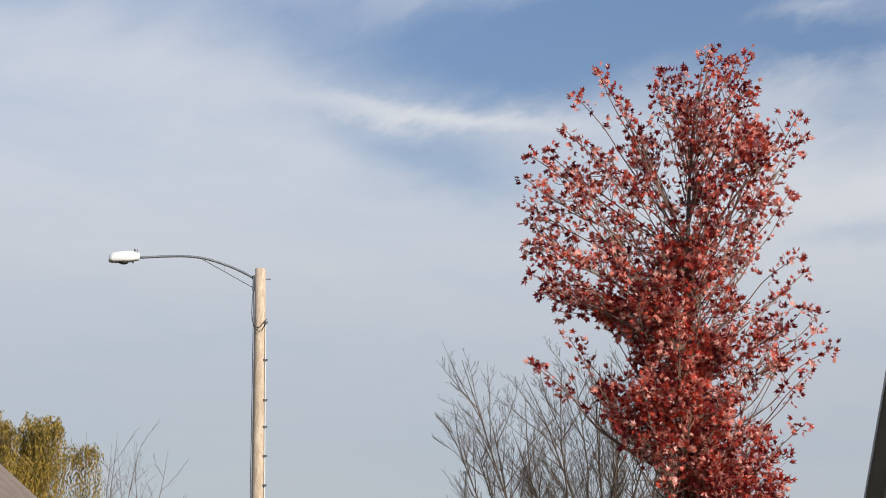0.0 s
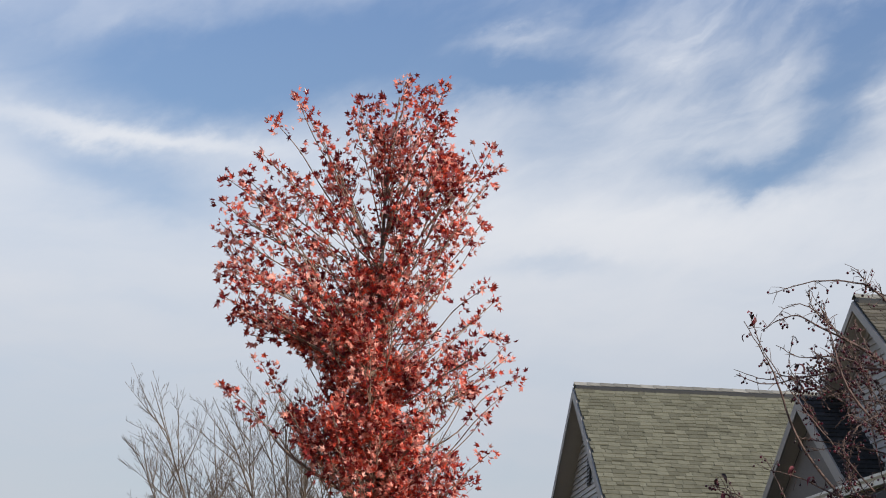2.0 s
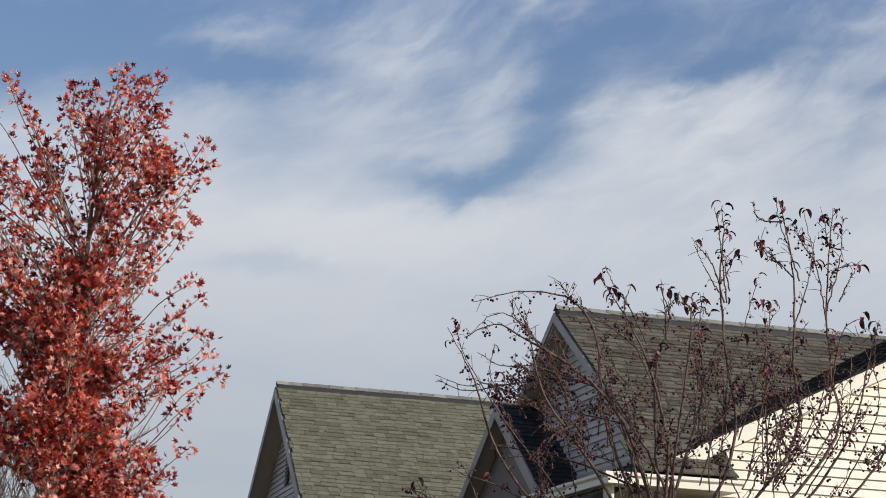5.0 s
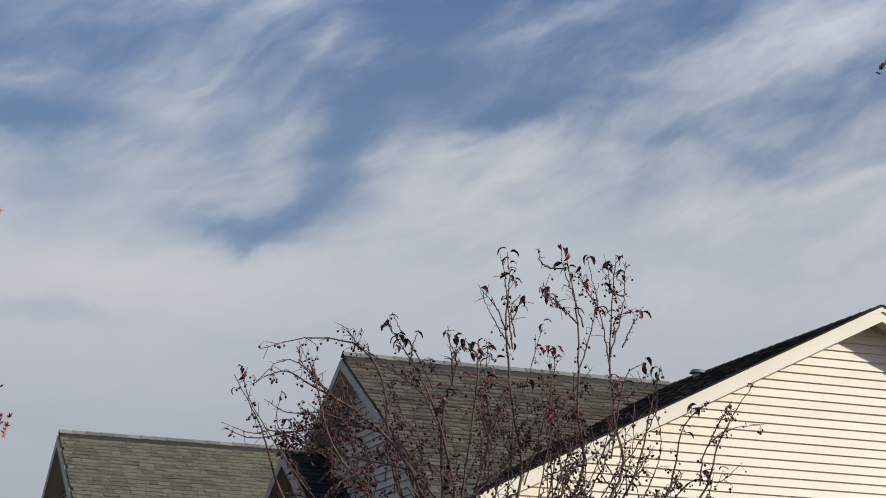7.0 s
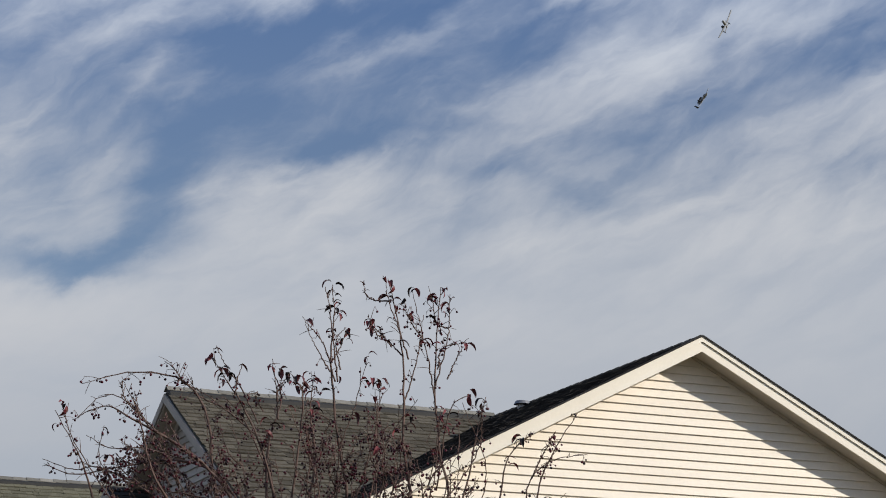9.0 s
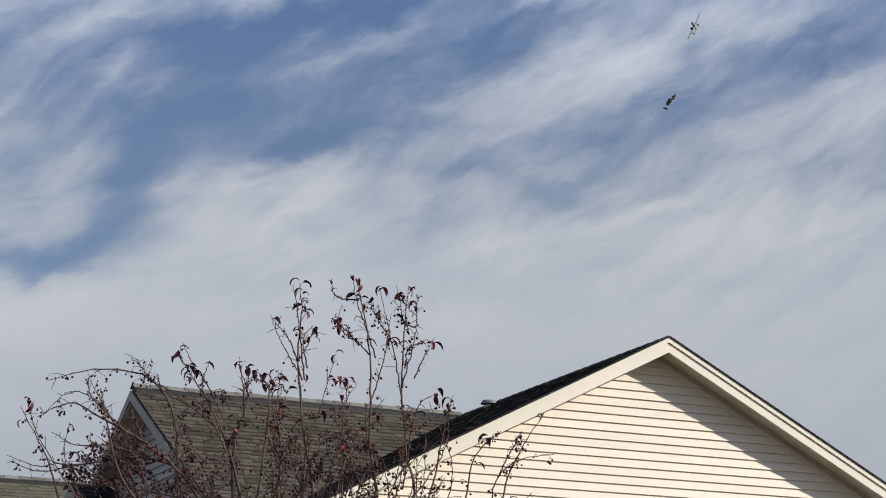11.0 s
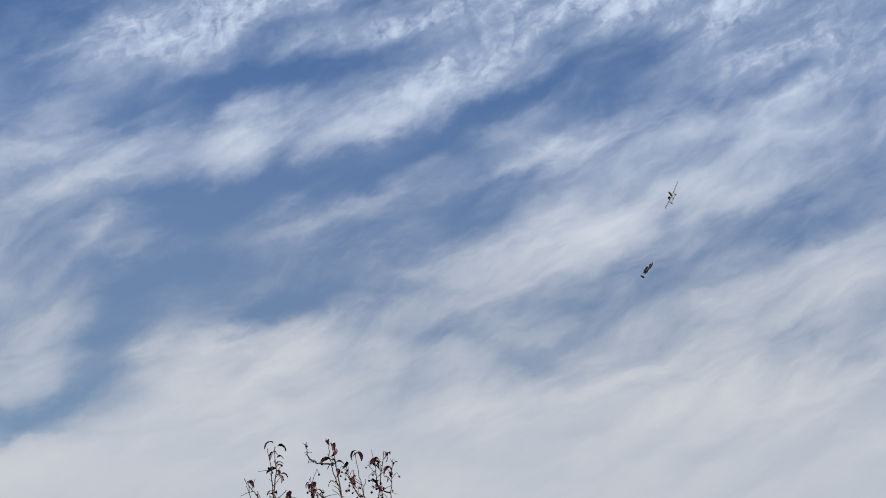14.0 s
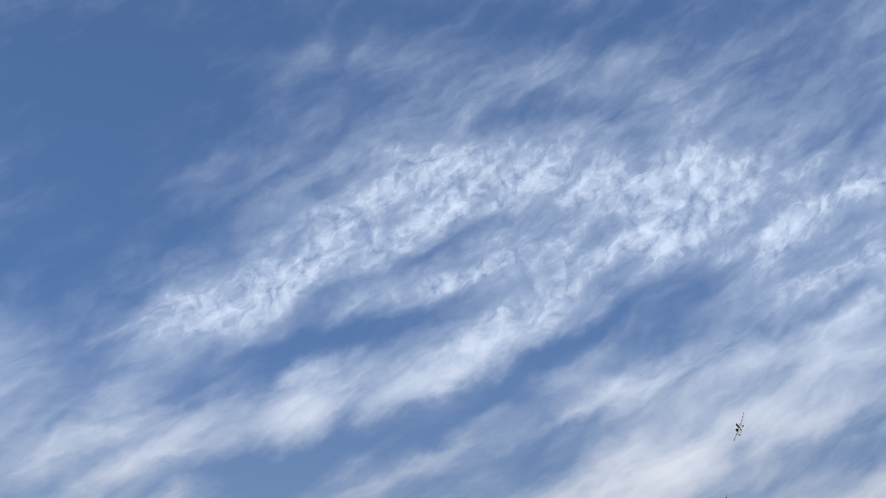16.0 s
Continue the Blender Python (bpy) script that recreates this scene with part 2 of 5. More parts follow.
# ---------------------------------------------------------------- materials
def material(name, low, high, rough=0.7, scale=3.0, stretch=(1, 1, 1), grain=40.0, bump=0.0, metal=0.0, vary="", spread=0.0,
             leaf=0.0, specular=0.3, stain=0.0, middle=None):
    """Two tones blended by a coarse and a fine noise; vary: "object" or "island" shifts the tone piece by piece."""
    m = bpy.data.materials.new(name)
    m.use_nodes = True
    nt = m.node_tree
    bsdf = nt.nodes["Principled BSDF"]
    at = nt.nodes.new("ShaderNodeTexCoord")
    mp = nt.nodes.new("ShaderNodeMapping")
    mp.inputs["Scale"].default_value = stretch
    nt.links.new(at.outputs["Object"], mp.inputs[0])
    coarse, fine = nt.nodes.new("ShaderNodeTexNoise"), nt.nodes.new("ShaderNodeTexNoise")
    for n, sc, de in ((coarse, scale, 4), (fine, grain, 6)):
        nt.links.new(mp.outputs[0], n.inputs["Vector"])
        n.inputs["Scale"].default_value, n.inputs["Detail"].default_value = sc, de
    tone = nt.nodes.new("ShaderNodeMath")
    tone.operation = "MULTIPLY_ADD"
    tone.inputs[1].default_value = 0.5
    half = nt.nodes.new("ShaderNodeMath")
    half.operation = "MULTIPLY"
    half.inputs[1].default_value = 0.5
    nt.links.new(coarse.outputs[0], half.inputs[0])
    nt.links.new(fine.outputs[0], tone.inputs[0])
    nt.links.new(half.outputs[0], tone.inputs[2])
    value = tone.outputs[0]
    if vary:
        src = nt.nodes.new("ShaderNodeObjectInfo").outputs["Random"] if vary == "object" else nt.nodes.new("ShaderNodeNewGeometry").outputs["Random Per Island"]
        away = nt.nodes.new("ShaderNodeMath")
        away.operation = "MULTIPLY_ADD"
        away.inputs[1].default_value, away.inputs[2].default_value = spread, -spread / 2
        nt.links.new(src, away.inputs[0])
        plus = nt.nodes.new("ShaderNodeMath")
        nt.links.new(value, plus.inputs[0])
        nt.links.new(away.outputs[0], plus.inputs[1])
        value = plus.outputs[0]
    ramp = nt.nodes.new("ShaderNodeValToRGB")
    ramp.color_ramp.elements[0].position, ramp.color_ramp.elements[1].position = 0.28, 0.72
    ramp.color_ramp.elements[0].color, ramp.color_ramp.elements[1].color = (*low, 1), (*high, 1)
    if middle:
        ramp.color_ramp.elements.new(0.55).color = (*middle, 1)
        ramp.color_ramp.elements[2].position = 0.86
    nt.links.new(value, ramp.inputs[0])
    colour = ramp.outputs[0]
    if stain:
        blot = nt.nodes.new("ShaderNodeTexNoise")
        blot.inputs["Scale"].default_value, blot.inputs["Detail"].default_value = 0.8, 5
        nt.links.new(at.outputs["Object"], blot.inputs["Vector"])
        mx = nt.nodes.new("ShaderNodeMix")
        mx.data_type, mx.blend_type = "RGBA", "MULTIPLY"
        mx.inputs[0].default_value = stain
        nt.links.new(colour, mx.inputs[6])
        nt.links.new(blot.outputs[0], mx.inputs[7])
        colour = mx.outputs[2]
    nt.links.new(colour, bsdf.inputs["Base Color"])
    bsdf.inputs["Roughness"].default_value, bsdf.inputs["Metallic"].default_value = rough, metal
    bsdf.inputs["Specular IOR Level"].default_value = specular
    if bump:
        b = nt.nodes.new("ShaderNodeBump")
        b.inputs["Strength"].default_value, b.inputs["Distance"].default_value = bump, 0.01
        nt.links.new(fine.outputs[0], b.inputs["Height"])
        nt.links.new(b.outputs[0], bsdf.inputs["Normal"])
    if leaf:
        tl = nt.nodes.new("ShaderNodeBsdfTranslucent")
        nt.links.new(colour, tl.inputs[0])
        mix = nt.nodes.new("ShaderNodeMixShader")
        mix.inputs[0].default_value = leaf
        nt.links.new(bsdf.outputs[0], mix.inputs[1])
        nt.links.new(tl.outputs[0], mix.inputs[2])
        nt.links.new(mix.outputs[0], nt.nodes["Material Output"].inputs[0])
    return m


CREAM = material("cream_vinyl", (0.72, 0.655, 0.56), (0.80, 0.735, 0.635), 0.5, 1.2, (1, 1, 1), 25, 0.05, vary="object", spread=0.25)
TRIM = material("cream_trim_paint", (0.73, 0.68, 0.58), (0.81, 0.76, 0.66), 0.45, 1.5, (1, 1, 1), 30, 0.04)
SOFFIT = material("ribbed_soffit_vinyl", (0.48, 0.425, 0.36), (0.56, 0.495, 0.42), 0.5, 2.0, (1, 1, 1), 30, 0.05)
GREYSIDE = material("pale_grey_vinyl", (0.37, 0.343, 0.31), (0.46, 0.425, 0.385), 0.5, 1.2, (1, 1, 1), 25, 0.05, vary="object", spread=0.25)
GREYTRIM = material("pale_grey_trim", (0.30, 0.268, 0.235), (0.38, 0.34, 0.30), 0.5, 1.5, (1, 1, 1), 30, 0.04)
SHINGLE = material("weathered_grey_green_shingle", (0.098, 0.094, 0.068), (0.170, 0.164, 0.120), 0.95, 9.0, (1, 1, 1), 60, 0.5, vary="object", spread=0.36, specular=0.1)
SHINGLES = material("weathered_grey_green_shingles", (0.098, 0.094, 0.068), (0.170, 0.164, 0.120), 0.95, 9.0, (1, 1, 1), 60, 0.5, vary="island", spread=0.36, specular=0.1)
BROWN_SHINGLE = material("weathered_brown_shingle", (0.065, 0.058, 0.046), (0.135, 0.122, 0.098), 0.95, 9.0, (1, 1, 1), 60, 0.5, vary="object", spread=0.4, specular=0.1)
# shingles with the shade of the unlit roof slopes put into their colour
DARK_SHINGLE = material("shade_dark_shingle", (0.024, 0.0235, 0.0235), (0.057, 0.055, 0.054), 0.95, 1.3, (1, 1, 1), 60, 0.5, vary="object", spread=0.4, specular=0.1)
DARK_SHINGLES = material("shade_dark_shingles", (0.024, 0.0235, 0.0235), (0.057, 0.055, 0.054), 0.95, 1.3, (1, 1, 1), 60, 0.5, vary="island", spread=0.4, specular=0.1)
BROWN_SHINGLES = material("weathered_brown_shingles", (0.065, 0.058, 0.046), (0.135, 0.122, 0.098), 0.95, 9.0, (1, 1, 1), 60, 0.5, vary="island", spread=0.4, specular=0.1)
TAN_SHINGLES = material("weathered_tan_brown_shingles", (0.15, 0.118, 0.095), (0.27, 0.215, 0.175), 0.95, 3.0, (1, 1, 1), 60, 0.5, specular=0.1)
CAP = material("pale_grey_ridge_cap", (0.15, 0.145, 0.13), (0.27, 0.26, 0.235), 0.95, 7.0, (1, 1, 1), 60, 0.5, vary="object", spread=0.5, specular=0.1)
# taupe this dark carries the shade on the dormer gable in its colour
TAUPE = material("shade_dark_taupe_wall", (0.15, 0.128, 0.112), (0.20, 0.172, 0.15), 0.6, 2.0, (1, 1, 1), 30, 0.05)
DECK = material("roof_felt", (0.05, 0.05, 0.045), (0.09, 0.09, 0.08), 0.95, 2.0)
LOUVRE = material("grey_vent_louvre", (0.16, 0.155, 0.15), (0.22, 0.21, 0.2), 0.6, 4.0)
VENTMETAL = material("dull_galvanised_metal", (0.22, 0.22, 0.23), (0.34, 0.34, 0.35), 0.45, 9.0, metal=0.6)
POLEWOOD = material("weathered_pine_pole", (0.36, 0.24, 0.145), (0.88, 0.74, 0.57), 0.85, 5.0, (4, 4, 0.5), 26, 0.6, stain=0.35)
GALV = material("galvanised_arm", (0.13, 0.14, 0.15), (0.22, 0.23, 0.24), 0.5, 8.0, metal=0.5)
LAMPHEAD = material("off_white_cast_housing", (0.66, 0.66, 0.64), (0.76, 0.76, 0.73), 0.4, 5.0)
LENS = material("smoked_lamp_lens", (0.05, 0.05, 0.05), (0.10, 0.10, 0.10), 0.15, 5.0)
WIRE = material("black_cable", (0.02, 0.02, 0.02), (0.04, 0.04, 0.04), 0.6)
CONDUIT = material("pale_plastic_conduit", (0.58, 0.57, 0.53), (0.68, 0.67, 0.63), 0.5, 5.0)
MAPLE_BARK = material("grey_maple_bark", (0.07, 0.055, 0.045), (0.16, 0.13, 0.11), 0.9, 6.0, (3, 3, 1), 50, 0.5)
MAPLE_TWIG = material("tan_maple_twigs", (0.13, 0.08, 0.06), (0.30, 0.21, 0.155), 0.8, 6.0, (3, 3, 1), 50, 0.3)
# the ramp's pale pink end paints sun glints onto single leaves
MAPLE_LEAF = material("red_maple_leaves", (0.17, 0.013, 0.016), (0.83, 0.41, 0.33), 0.34, 1.6, (1, 1, 1), 25, 0.1, vary="island", spread=0.85, leaf=0.42, specular=0.55, middle=(0.66, 0.082, 0.040))
CRAB_BARK = material("red_brown_crab_bark", (0.05, 0.031, 0.027), (0.16, 0.104, 0.086), 0.8, 9.0, (3, 3, 1), 60, 0.4)
CRAB_LEAF = material("withered_crab_leaves", (0.014, 0.010, 0.012), (0.15, 0.028, 0.034), 0.5, 5.0, vary="island", spread=0.8, leaf=0.12)
CRAB_FRUIT = material("dark_red_crab_fruit", (0.016, 0.004, 0.008), (0.080, 0.009, 0.018), 0.32, 9.0, vary="island", spread=0.7)
BARE_BARK = material("brown_bare_bark", (0.07, 0.052, 0.04), (0.18, 0.135, 0.10), 0.9, 5.0, (2, 2, 1), 30, 0.3)
WILLOW_LEAF = material("yellowing_willow_leaves", (0.10, 0.085, 0.02), (0.46, 0.30, 0.055), 0.6, 0.7, vary="island", spread=0.6, leaf=0.25)
GRASS = material("autumn_lawn", (0.065, 0.058, 0.028), (0.14, 0.12, 0.062), 0.95, 0.4, (1, 1, 1), 6, 0.3, stain=0.4)
PLANE_GREY = material("mottled_aircraft_paint", (0.16, 0.17, 0.19), (0.52, 0.54, 0.57), 0.5, 0.35, grain=0.9)
PLANE_DARK = material("dark_aircraft_paint", (0.05, 0.055, 0.06), (0.12, 0.125, 0.135), 0.5, 0.5)


# ---------------------------------------------------------------- building helpers
def thing(name, label, category, x=0.0, y=0.0, z=0.0, group="", kind=""):
    ob = new(name)
    ob.location = (x, y, z)
    ob.empty_display_size = 0.2
    bpy.context.view_layer.update()
    return tagged(ob, label, category, group, kind)


def mesh(name, verts, faces, mat, parent=None, label="", smooth=False):
    me = bpy.data.meshes.new(name)
    me.from_pydata([tuple(v) for v in verts], [], faces)
    me.materials.append(mat)
    if smooth:
        me.polygons.foreach_set("use_smooth", [True] * len(me.polygons))
    me.update()
    ob = new(name, me)
    if parent is not None:
        ob.parent = parent
        ob.matrix_parent_inverse = parent.matrix_world.inverted() if parent.type == "EMPTY" else Matrix()
    if label:
        ob["label"] = label
    return ob


def part(name, bm, mat, parent, label="", smooth=False):
    me = bpy.data.meshes.new(name)
    bmesh.ops.recalc_face_normals(bm, faces=bm.faces)
    bm.to_mesh(me)
    bm.free()
    me.materials.append(mat)
    if smooth:
        me.polygons.foreach_set("use_smooth", [True] * len(me.polygons))
    ob = new(name, me)
    ob.parent = parent
    ob.matrix_parent_inverse = parent.matrix_world.inverted() if parent.type == "EMPTY" else Matrix()
    if label:
        ob["label"] = label
    return ob


BOX = [(0, 1, 2, 3), (7, 6, 5, 4), (0, 4, 5, 1), (1, 5, 6, 2), (2, 6, 7, 3), (3, 7, 4, 0)]


def slab(bm, top, thick):
    """A plate under a ring of points, thick along the given way."""
    a = [bm.verts.new(p) for p in top]
    b = [bm.verts.new(Vector(p) + Vector(thick)) for p in top]
    bm.faces.new(a)
    bm.faces.new(b[::-1])
    n = len(a)
    for i in range(n):
        bm.faces.new((a[i], b[i], b[(i + 1) % n], a[(i + 1) % n]))
    return bm


def box(bm, x0, x1, y0, y1, z0, z1):
    return slab(bm, [(x0, y0, z1), (x1, y0, z1), (x1, y1, z1), (x0, y1, z1)], (0, 0, z0 - z1))


def tube(verts, faces, points, radii, sides=6, cap=True):
    """Adds a tapering round bar along points to the two lists."""
    start = len(verts)
    n = len(points)
    side = Vector((0.31, 0.95, 0.02))
    for i, p in enumerate(points):
        way = (Vector(points[min(i + 1, n - 1)]) - Vector(points[max(i - 1, 0)])).normalized()
        a = way.cross(side)
        if a.length < 0.05:
            a = way.cross(Vector((1, 0, 0)))
        a.normalize()
        b = way.cross(a)
        for k in range(sides):
            t = 2 * math.pi * k / sides
            verts.append(Vector(p) + radii[i] * (math.cos(t) * a + math.sin(t) * b))
    for i in range(n - 1):
        for k in range(sides):
            k2 = (k + 1) % sides
            faces.append((start + i * sides + k, start + i * sides + k2, start + (i + 1) * sides + k2, start + (i + 1) * sides + k))
    if cap:
        faces.append(tuple(start + k for k in range(sides))[::-1])
        faces.append(tuple(start + (n - 1) * sides + k for k in range(sides)))


def curve(points, n):
    """n + 1 points of a smooth line through the given ones."""
    pts = [Vector(p) for p in points]
    pts = [2 * pts[0] - pts[1]] + pts + [2 * pts[-1] - pts[-2]]
    out = []
    segs = len(pts) - 3
    for i in range(n + 1):
        s = min(i / n * segs, segs - 1e-6)
        k = int(s)
        t = s - k
        a, b, c, d = pts[k:k + 4]
        out.append(0.5 * (2 * b + (c - a) * t + (2 * a - 5 * b + 4 * c - d) * t * t + (3 * b - a - 3 * c + d) * t ** 3))
    return out

# ---------------------------------------------------------------- ground
me = bpy.data.meshes.new("ground")
me.from_pydata([(-4000, -4000, 0), (4000, -4000, 0), (4000, 4000, 0), (-4000, 4000, 0)], [], [(0, 1, 2, 3)])
me.materials.append(GRASS)
tagged(new("ground", me), "mown autumn lawn running out to the horizon", "ground", kind="structure")

# ---------------------------------------------------------------- the house with the crossing gables
PITCH = 0.515                      # rise over run of the roofs
RX, RZ = 12.5, 7.0                 # the main ridge, along y
FRONT, WALL = 21.65, 22.0          # rake boards and gable wall that face the street
EAVE_X = 6.05
COURSE = 0.111
house = thing("house", "one-storey house with cream clapboard gables and grey shingle roofs", "house", 12.5, 29, 0)


def roof_z(x):
    return RZ - PITCH * abs(RX - x)


def boards_gable_y(parent, y, xc, zc, z0, z1, mat, xmin, xmax, slope):
    """Clapboards of a gable wall in the plane y, one board a course, cut to the rake."""
    z = z0
    while z < z1:
        za, zb = z, min(z + COURSE, z1)
        if zc - zb < 0.02:
            break
        ha, hb = (zc - za) / slope, (zc - zb) / slope
        l0, r0, l1, r1 = max(xmin, xc - ha), min(xmax, xc + ha), max(xmin, xc - hb), min(xmax, xc + hb)
        p = [(l0, y - 0.026, za), (r0, y - 0.026, za), (r1, y + 0.0, zb), (l1, y + 0.0, zb),
             (l0, y + 0.03, za), (r0, y + 0.03, za), (r1, y + 0.03, zb), (l1, y + 0.03, zb)]
        mesh("clapboard", p, BOX, mat, parent)
        z += COURSE


def boards_gable_x(parent, x, yc, zc, z0, z1, mat, ymin, ymax, slope):
    z = z0
    while z < z1:
        za, zb = z, min(z + COURSE, z1)
        if zc - zb < 0.02:
            break
        ha, hb = (zc - za) / slope, (zc - zb) / slope
        l0, r0, l1, r1 = max(ymin, yc - ha), min(ymax, yc + ha), max(ymin, yc - hb), min(ymax, yc + hb)
        p = [(x - 0.026, r0, za), (x - 0.026, l0, za), (x + 0.0, l1, zb), (x + 0.0, r1, zb),
             (x + 0.03, r0, za), (x + 0.03, l0, za), (x + 0.03, l1, zb), (x + 0.03, r1, zb)]
        mesh("clapboard", p, BOX, mat, parent)
        z += COURSE


# walls: street gable, long left side, and the shell behind
NOOK_X, NOOK_Y = 7.66, 23.8         # entry recess at the left end of the street gable
wall_zc = RZ - 0.10                # where the wall meets the underside of the roof
bm = bmesh.new()
slab(bm, [(NOOK_X, WALL + 0.03, 0), (18.25, WALL + 0.03, 0), (18.25, WALL + 0.03, wall_zc - PITCH * 5.75), (RX, WALL + 0.03, wall_zc), (NOOK_X, WALL + 0.03, wall_zc - PITCH * (RX - NOOK_X))], (0, 0.16, 0))
gable_wall = part("gable_wall", bm, CREAM, house)
boards_gable_y(gable_wall, WALL, RX, wall_zc, 3.127, 6.88, CREAM, NOOK_X + 0.005, 18.15, PITCH)
bm = bmesh.new()
box(bm, 6.75, 6.92, NOOK_Y, 35.7, 0, 3.6)
part("side_wall", bm, CREAM, house)
bm = bmesh.new()
box(bm, 6.925, NOOK_X + 0.16, NOOK_Y, NOOK_Y + 0.16, 0, 3.77)
part("nook_wall", bm, CREAM, house)
bm = bmesh.new()
box(bm, NOOK_X, NOOK_X + 0.16, WALL + 0.195, NOOK_Y - 0.003, 0, 3.77)
part("nook_wall", bm, CREAM, house)
bm = bmesh.new()
box(bm, 18.08, 18.25, WALL + 0.2, 35.7, 0, 3.6)
part("side_wall", bm, CREAM, house)
bm = bmesh.new()
slab(bm, [(6.75, 35.7, 0), (18.25, 35.7, 0), (18.25, 35.7, 3.6), (6.75, 35.7, 3.6)], (0, 0.16, 0))
part("back_wall", bm, CREAM, house)

# main roof: two decks with a little thickness
DT = (0, 0, -0.09)
bm = bmesh.new()
slab(bm, [(RX, FRONT, RZ - 0.02), (EAVE_X, FRONT, roof_z(EAVE_X) - 0.02), (EAVE_X, 36.3, roof_z(EAVE_X) - 0.02), (RX, 30.0, RZ - 0.02)], DT)
main_roof_left = part("roof", bm, DECK, house)
bm = bmesh.new()
slab(bm, [(RX, FRONT, RZ - 0.02), (RX, 30.0, RZ - 0.02), (18.95, 36.3, roof_z(18.95) - 0.02), (18.95, FRONT, roof_z(18.95) - 0.02)], DT)
main_roof_right = part("roof", bm, DECK, house)
bm = bmesh.new()
slab(bm, [(RX, 30.0, RZ - 0.02), (EAVE_X, 36.3, roof_z(EAVE_X) - 0.02), (18.95, 36.3, roof_z(18.95) - 0.02)], DT)
part("roof", bm, DECK, house)

# rake boards, shadow trim under them, and soffits of the street gable
for side in (-1, 1):
    xe = RX + side * (5.55 if side < 0 else 6.4)
    ze = RZ - PITCH * abs(xe - RX)
    bm = bmesh.new()
    slab(bm, [(RX, FRONT - 0.025, RZ - 0.045), (RX, FRONT - 0.025, RZ - 0.195), (xe, FRONT - 0.025, ze - 0.195), (xe, FRONT - 0.025, ze - 0.045)], (0, 0.025, 0))
    part("rake_board", bm, TRIM, house, "cream painted rake board")
    bm = bmesh.new()
    slab(bm, [(RX, FRONT - 0.045, RZ - 0.005), (RX, FRONT - 0.045, RZ - 0.07), (xe, FRONT - 0.045, ze - 0.07), (xe, FRONT - 0.045, ze - 0.005)], (0, 0.02, 0))
    part("drip_trim", bm, TRIM, house)
    bm = bmesh.new()
    slab(bm, [(RX, FRONT - 0.06, RZ + 0.018), (RX, FRONT - 0.06, RZ - 0.004), (xe, FRONT - 0.06, ze - 0.004), (xe, FRONT - 0.06, ze + 0.018)], (0, 0.1, 0))
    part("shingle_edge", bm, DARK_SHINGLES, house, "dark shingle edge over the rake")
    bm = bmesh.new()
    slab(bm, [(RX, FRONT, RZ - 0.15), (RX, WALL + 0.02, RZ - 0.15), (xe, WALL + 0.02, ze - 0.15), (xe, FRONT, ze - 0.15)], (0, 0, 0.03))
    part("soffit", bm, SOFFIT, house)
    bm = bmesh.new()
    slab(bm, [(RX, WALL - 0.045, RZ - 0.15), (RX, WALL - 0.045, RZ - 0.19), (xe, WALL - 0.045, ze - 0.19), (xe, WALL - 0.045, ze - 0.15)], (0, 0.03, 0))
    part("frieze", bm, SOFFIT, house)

# roof vent on the main ridge
bm = bmesh.new()
bmesh.ops.create_cone(bm, segments=16, radius1=0.075, radius2=0.07, depth=0.30, cap_ends=True, matrix=pose(12.26, 26.6, 6.80))
bmesh.ops.create_cone(bm, segments=16, radius1=0.13, radius2=0.10, depth=0.05, cap_ends=True, matrix=pose(12.26, 26.6, 6.945))
part("roof_vent", bm, VENTMETAL, house, "small galvanised roof vent cap")

# small hipped return at the foot of the street gable, with its gutter
bm = bmesh.new()
slab(bm, [(6.26, 21.20, 3.905), (7.62, 21.20, 3.905), (7.74, WALL, 4.34), (7.1, WALL, 4.34), (6.55, WALL, 4.04)], (0, 0, -0.07))
return_roof = part("return_roof", bm, DECK, house)
for x0, x1, y0, y1 in ((6.18, 7.66, 21.12, 21.25), (6.06, 6.178, 21.14, 27.6)):
    bm = bmesh.new()
    zt = 3.90
    if y1 < 22:
        prof = [(y1, zt), (y0, zt), (y0, zt - 0.035), (y0 + 0.03, zt - 0.06), (y0 + 0.03, zt - 0.13), (y1, zt - 0.13)]
        slab(bm, [(x0, a, b) for a, b in prof], (x1 - x0, 0, 0))
    else:
        prof = [(x1, zt), (x0, zt), (x0, zt - 0.035), (x0 + 0.03, zt - 0.06), (x0 + 0.03, zt - 0.13), (x1, zt - 0.13)]
        slab(bm, [(a, y0, b) for a, b in prof], (0, y1 - y0, 0))
    part("gutter", bm, TRIM, house, "cream metal eaves gutter")
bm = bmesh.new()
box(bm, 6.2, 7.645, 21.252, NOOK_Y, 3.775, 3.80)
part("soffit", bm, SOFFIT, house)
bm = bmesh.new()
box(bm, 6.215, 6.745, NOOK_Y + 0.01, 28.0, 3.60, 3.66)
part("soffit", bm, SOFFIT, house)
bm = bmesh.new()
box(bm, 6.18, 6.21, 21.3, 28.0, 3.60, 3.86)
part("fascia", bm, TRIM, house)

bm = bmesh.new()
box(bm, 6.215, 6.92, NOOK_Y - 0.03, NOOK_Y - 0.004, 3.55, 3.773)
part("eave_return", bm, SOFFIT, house)

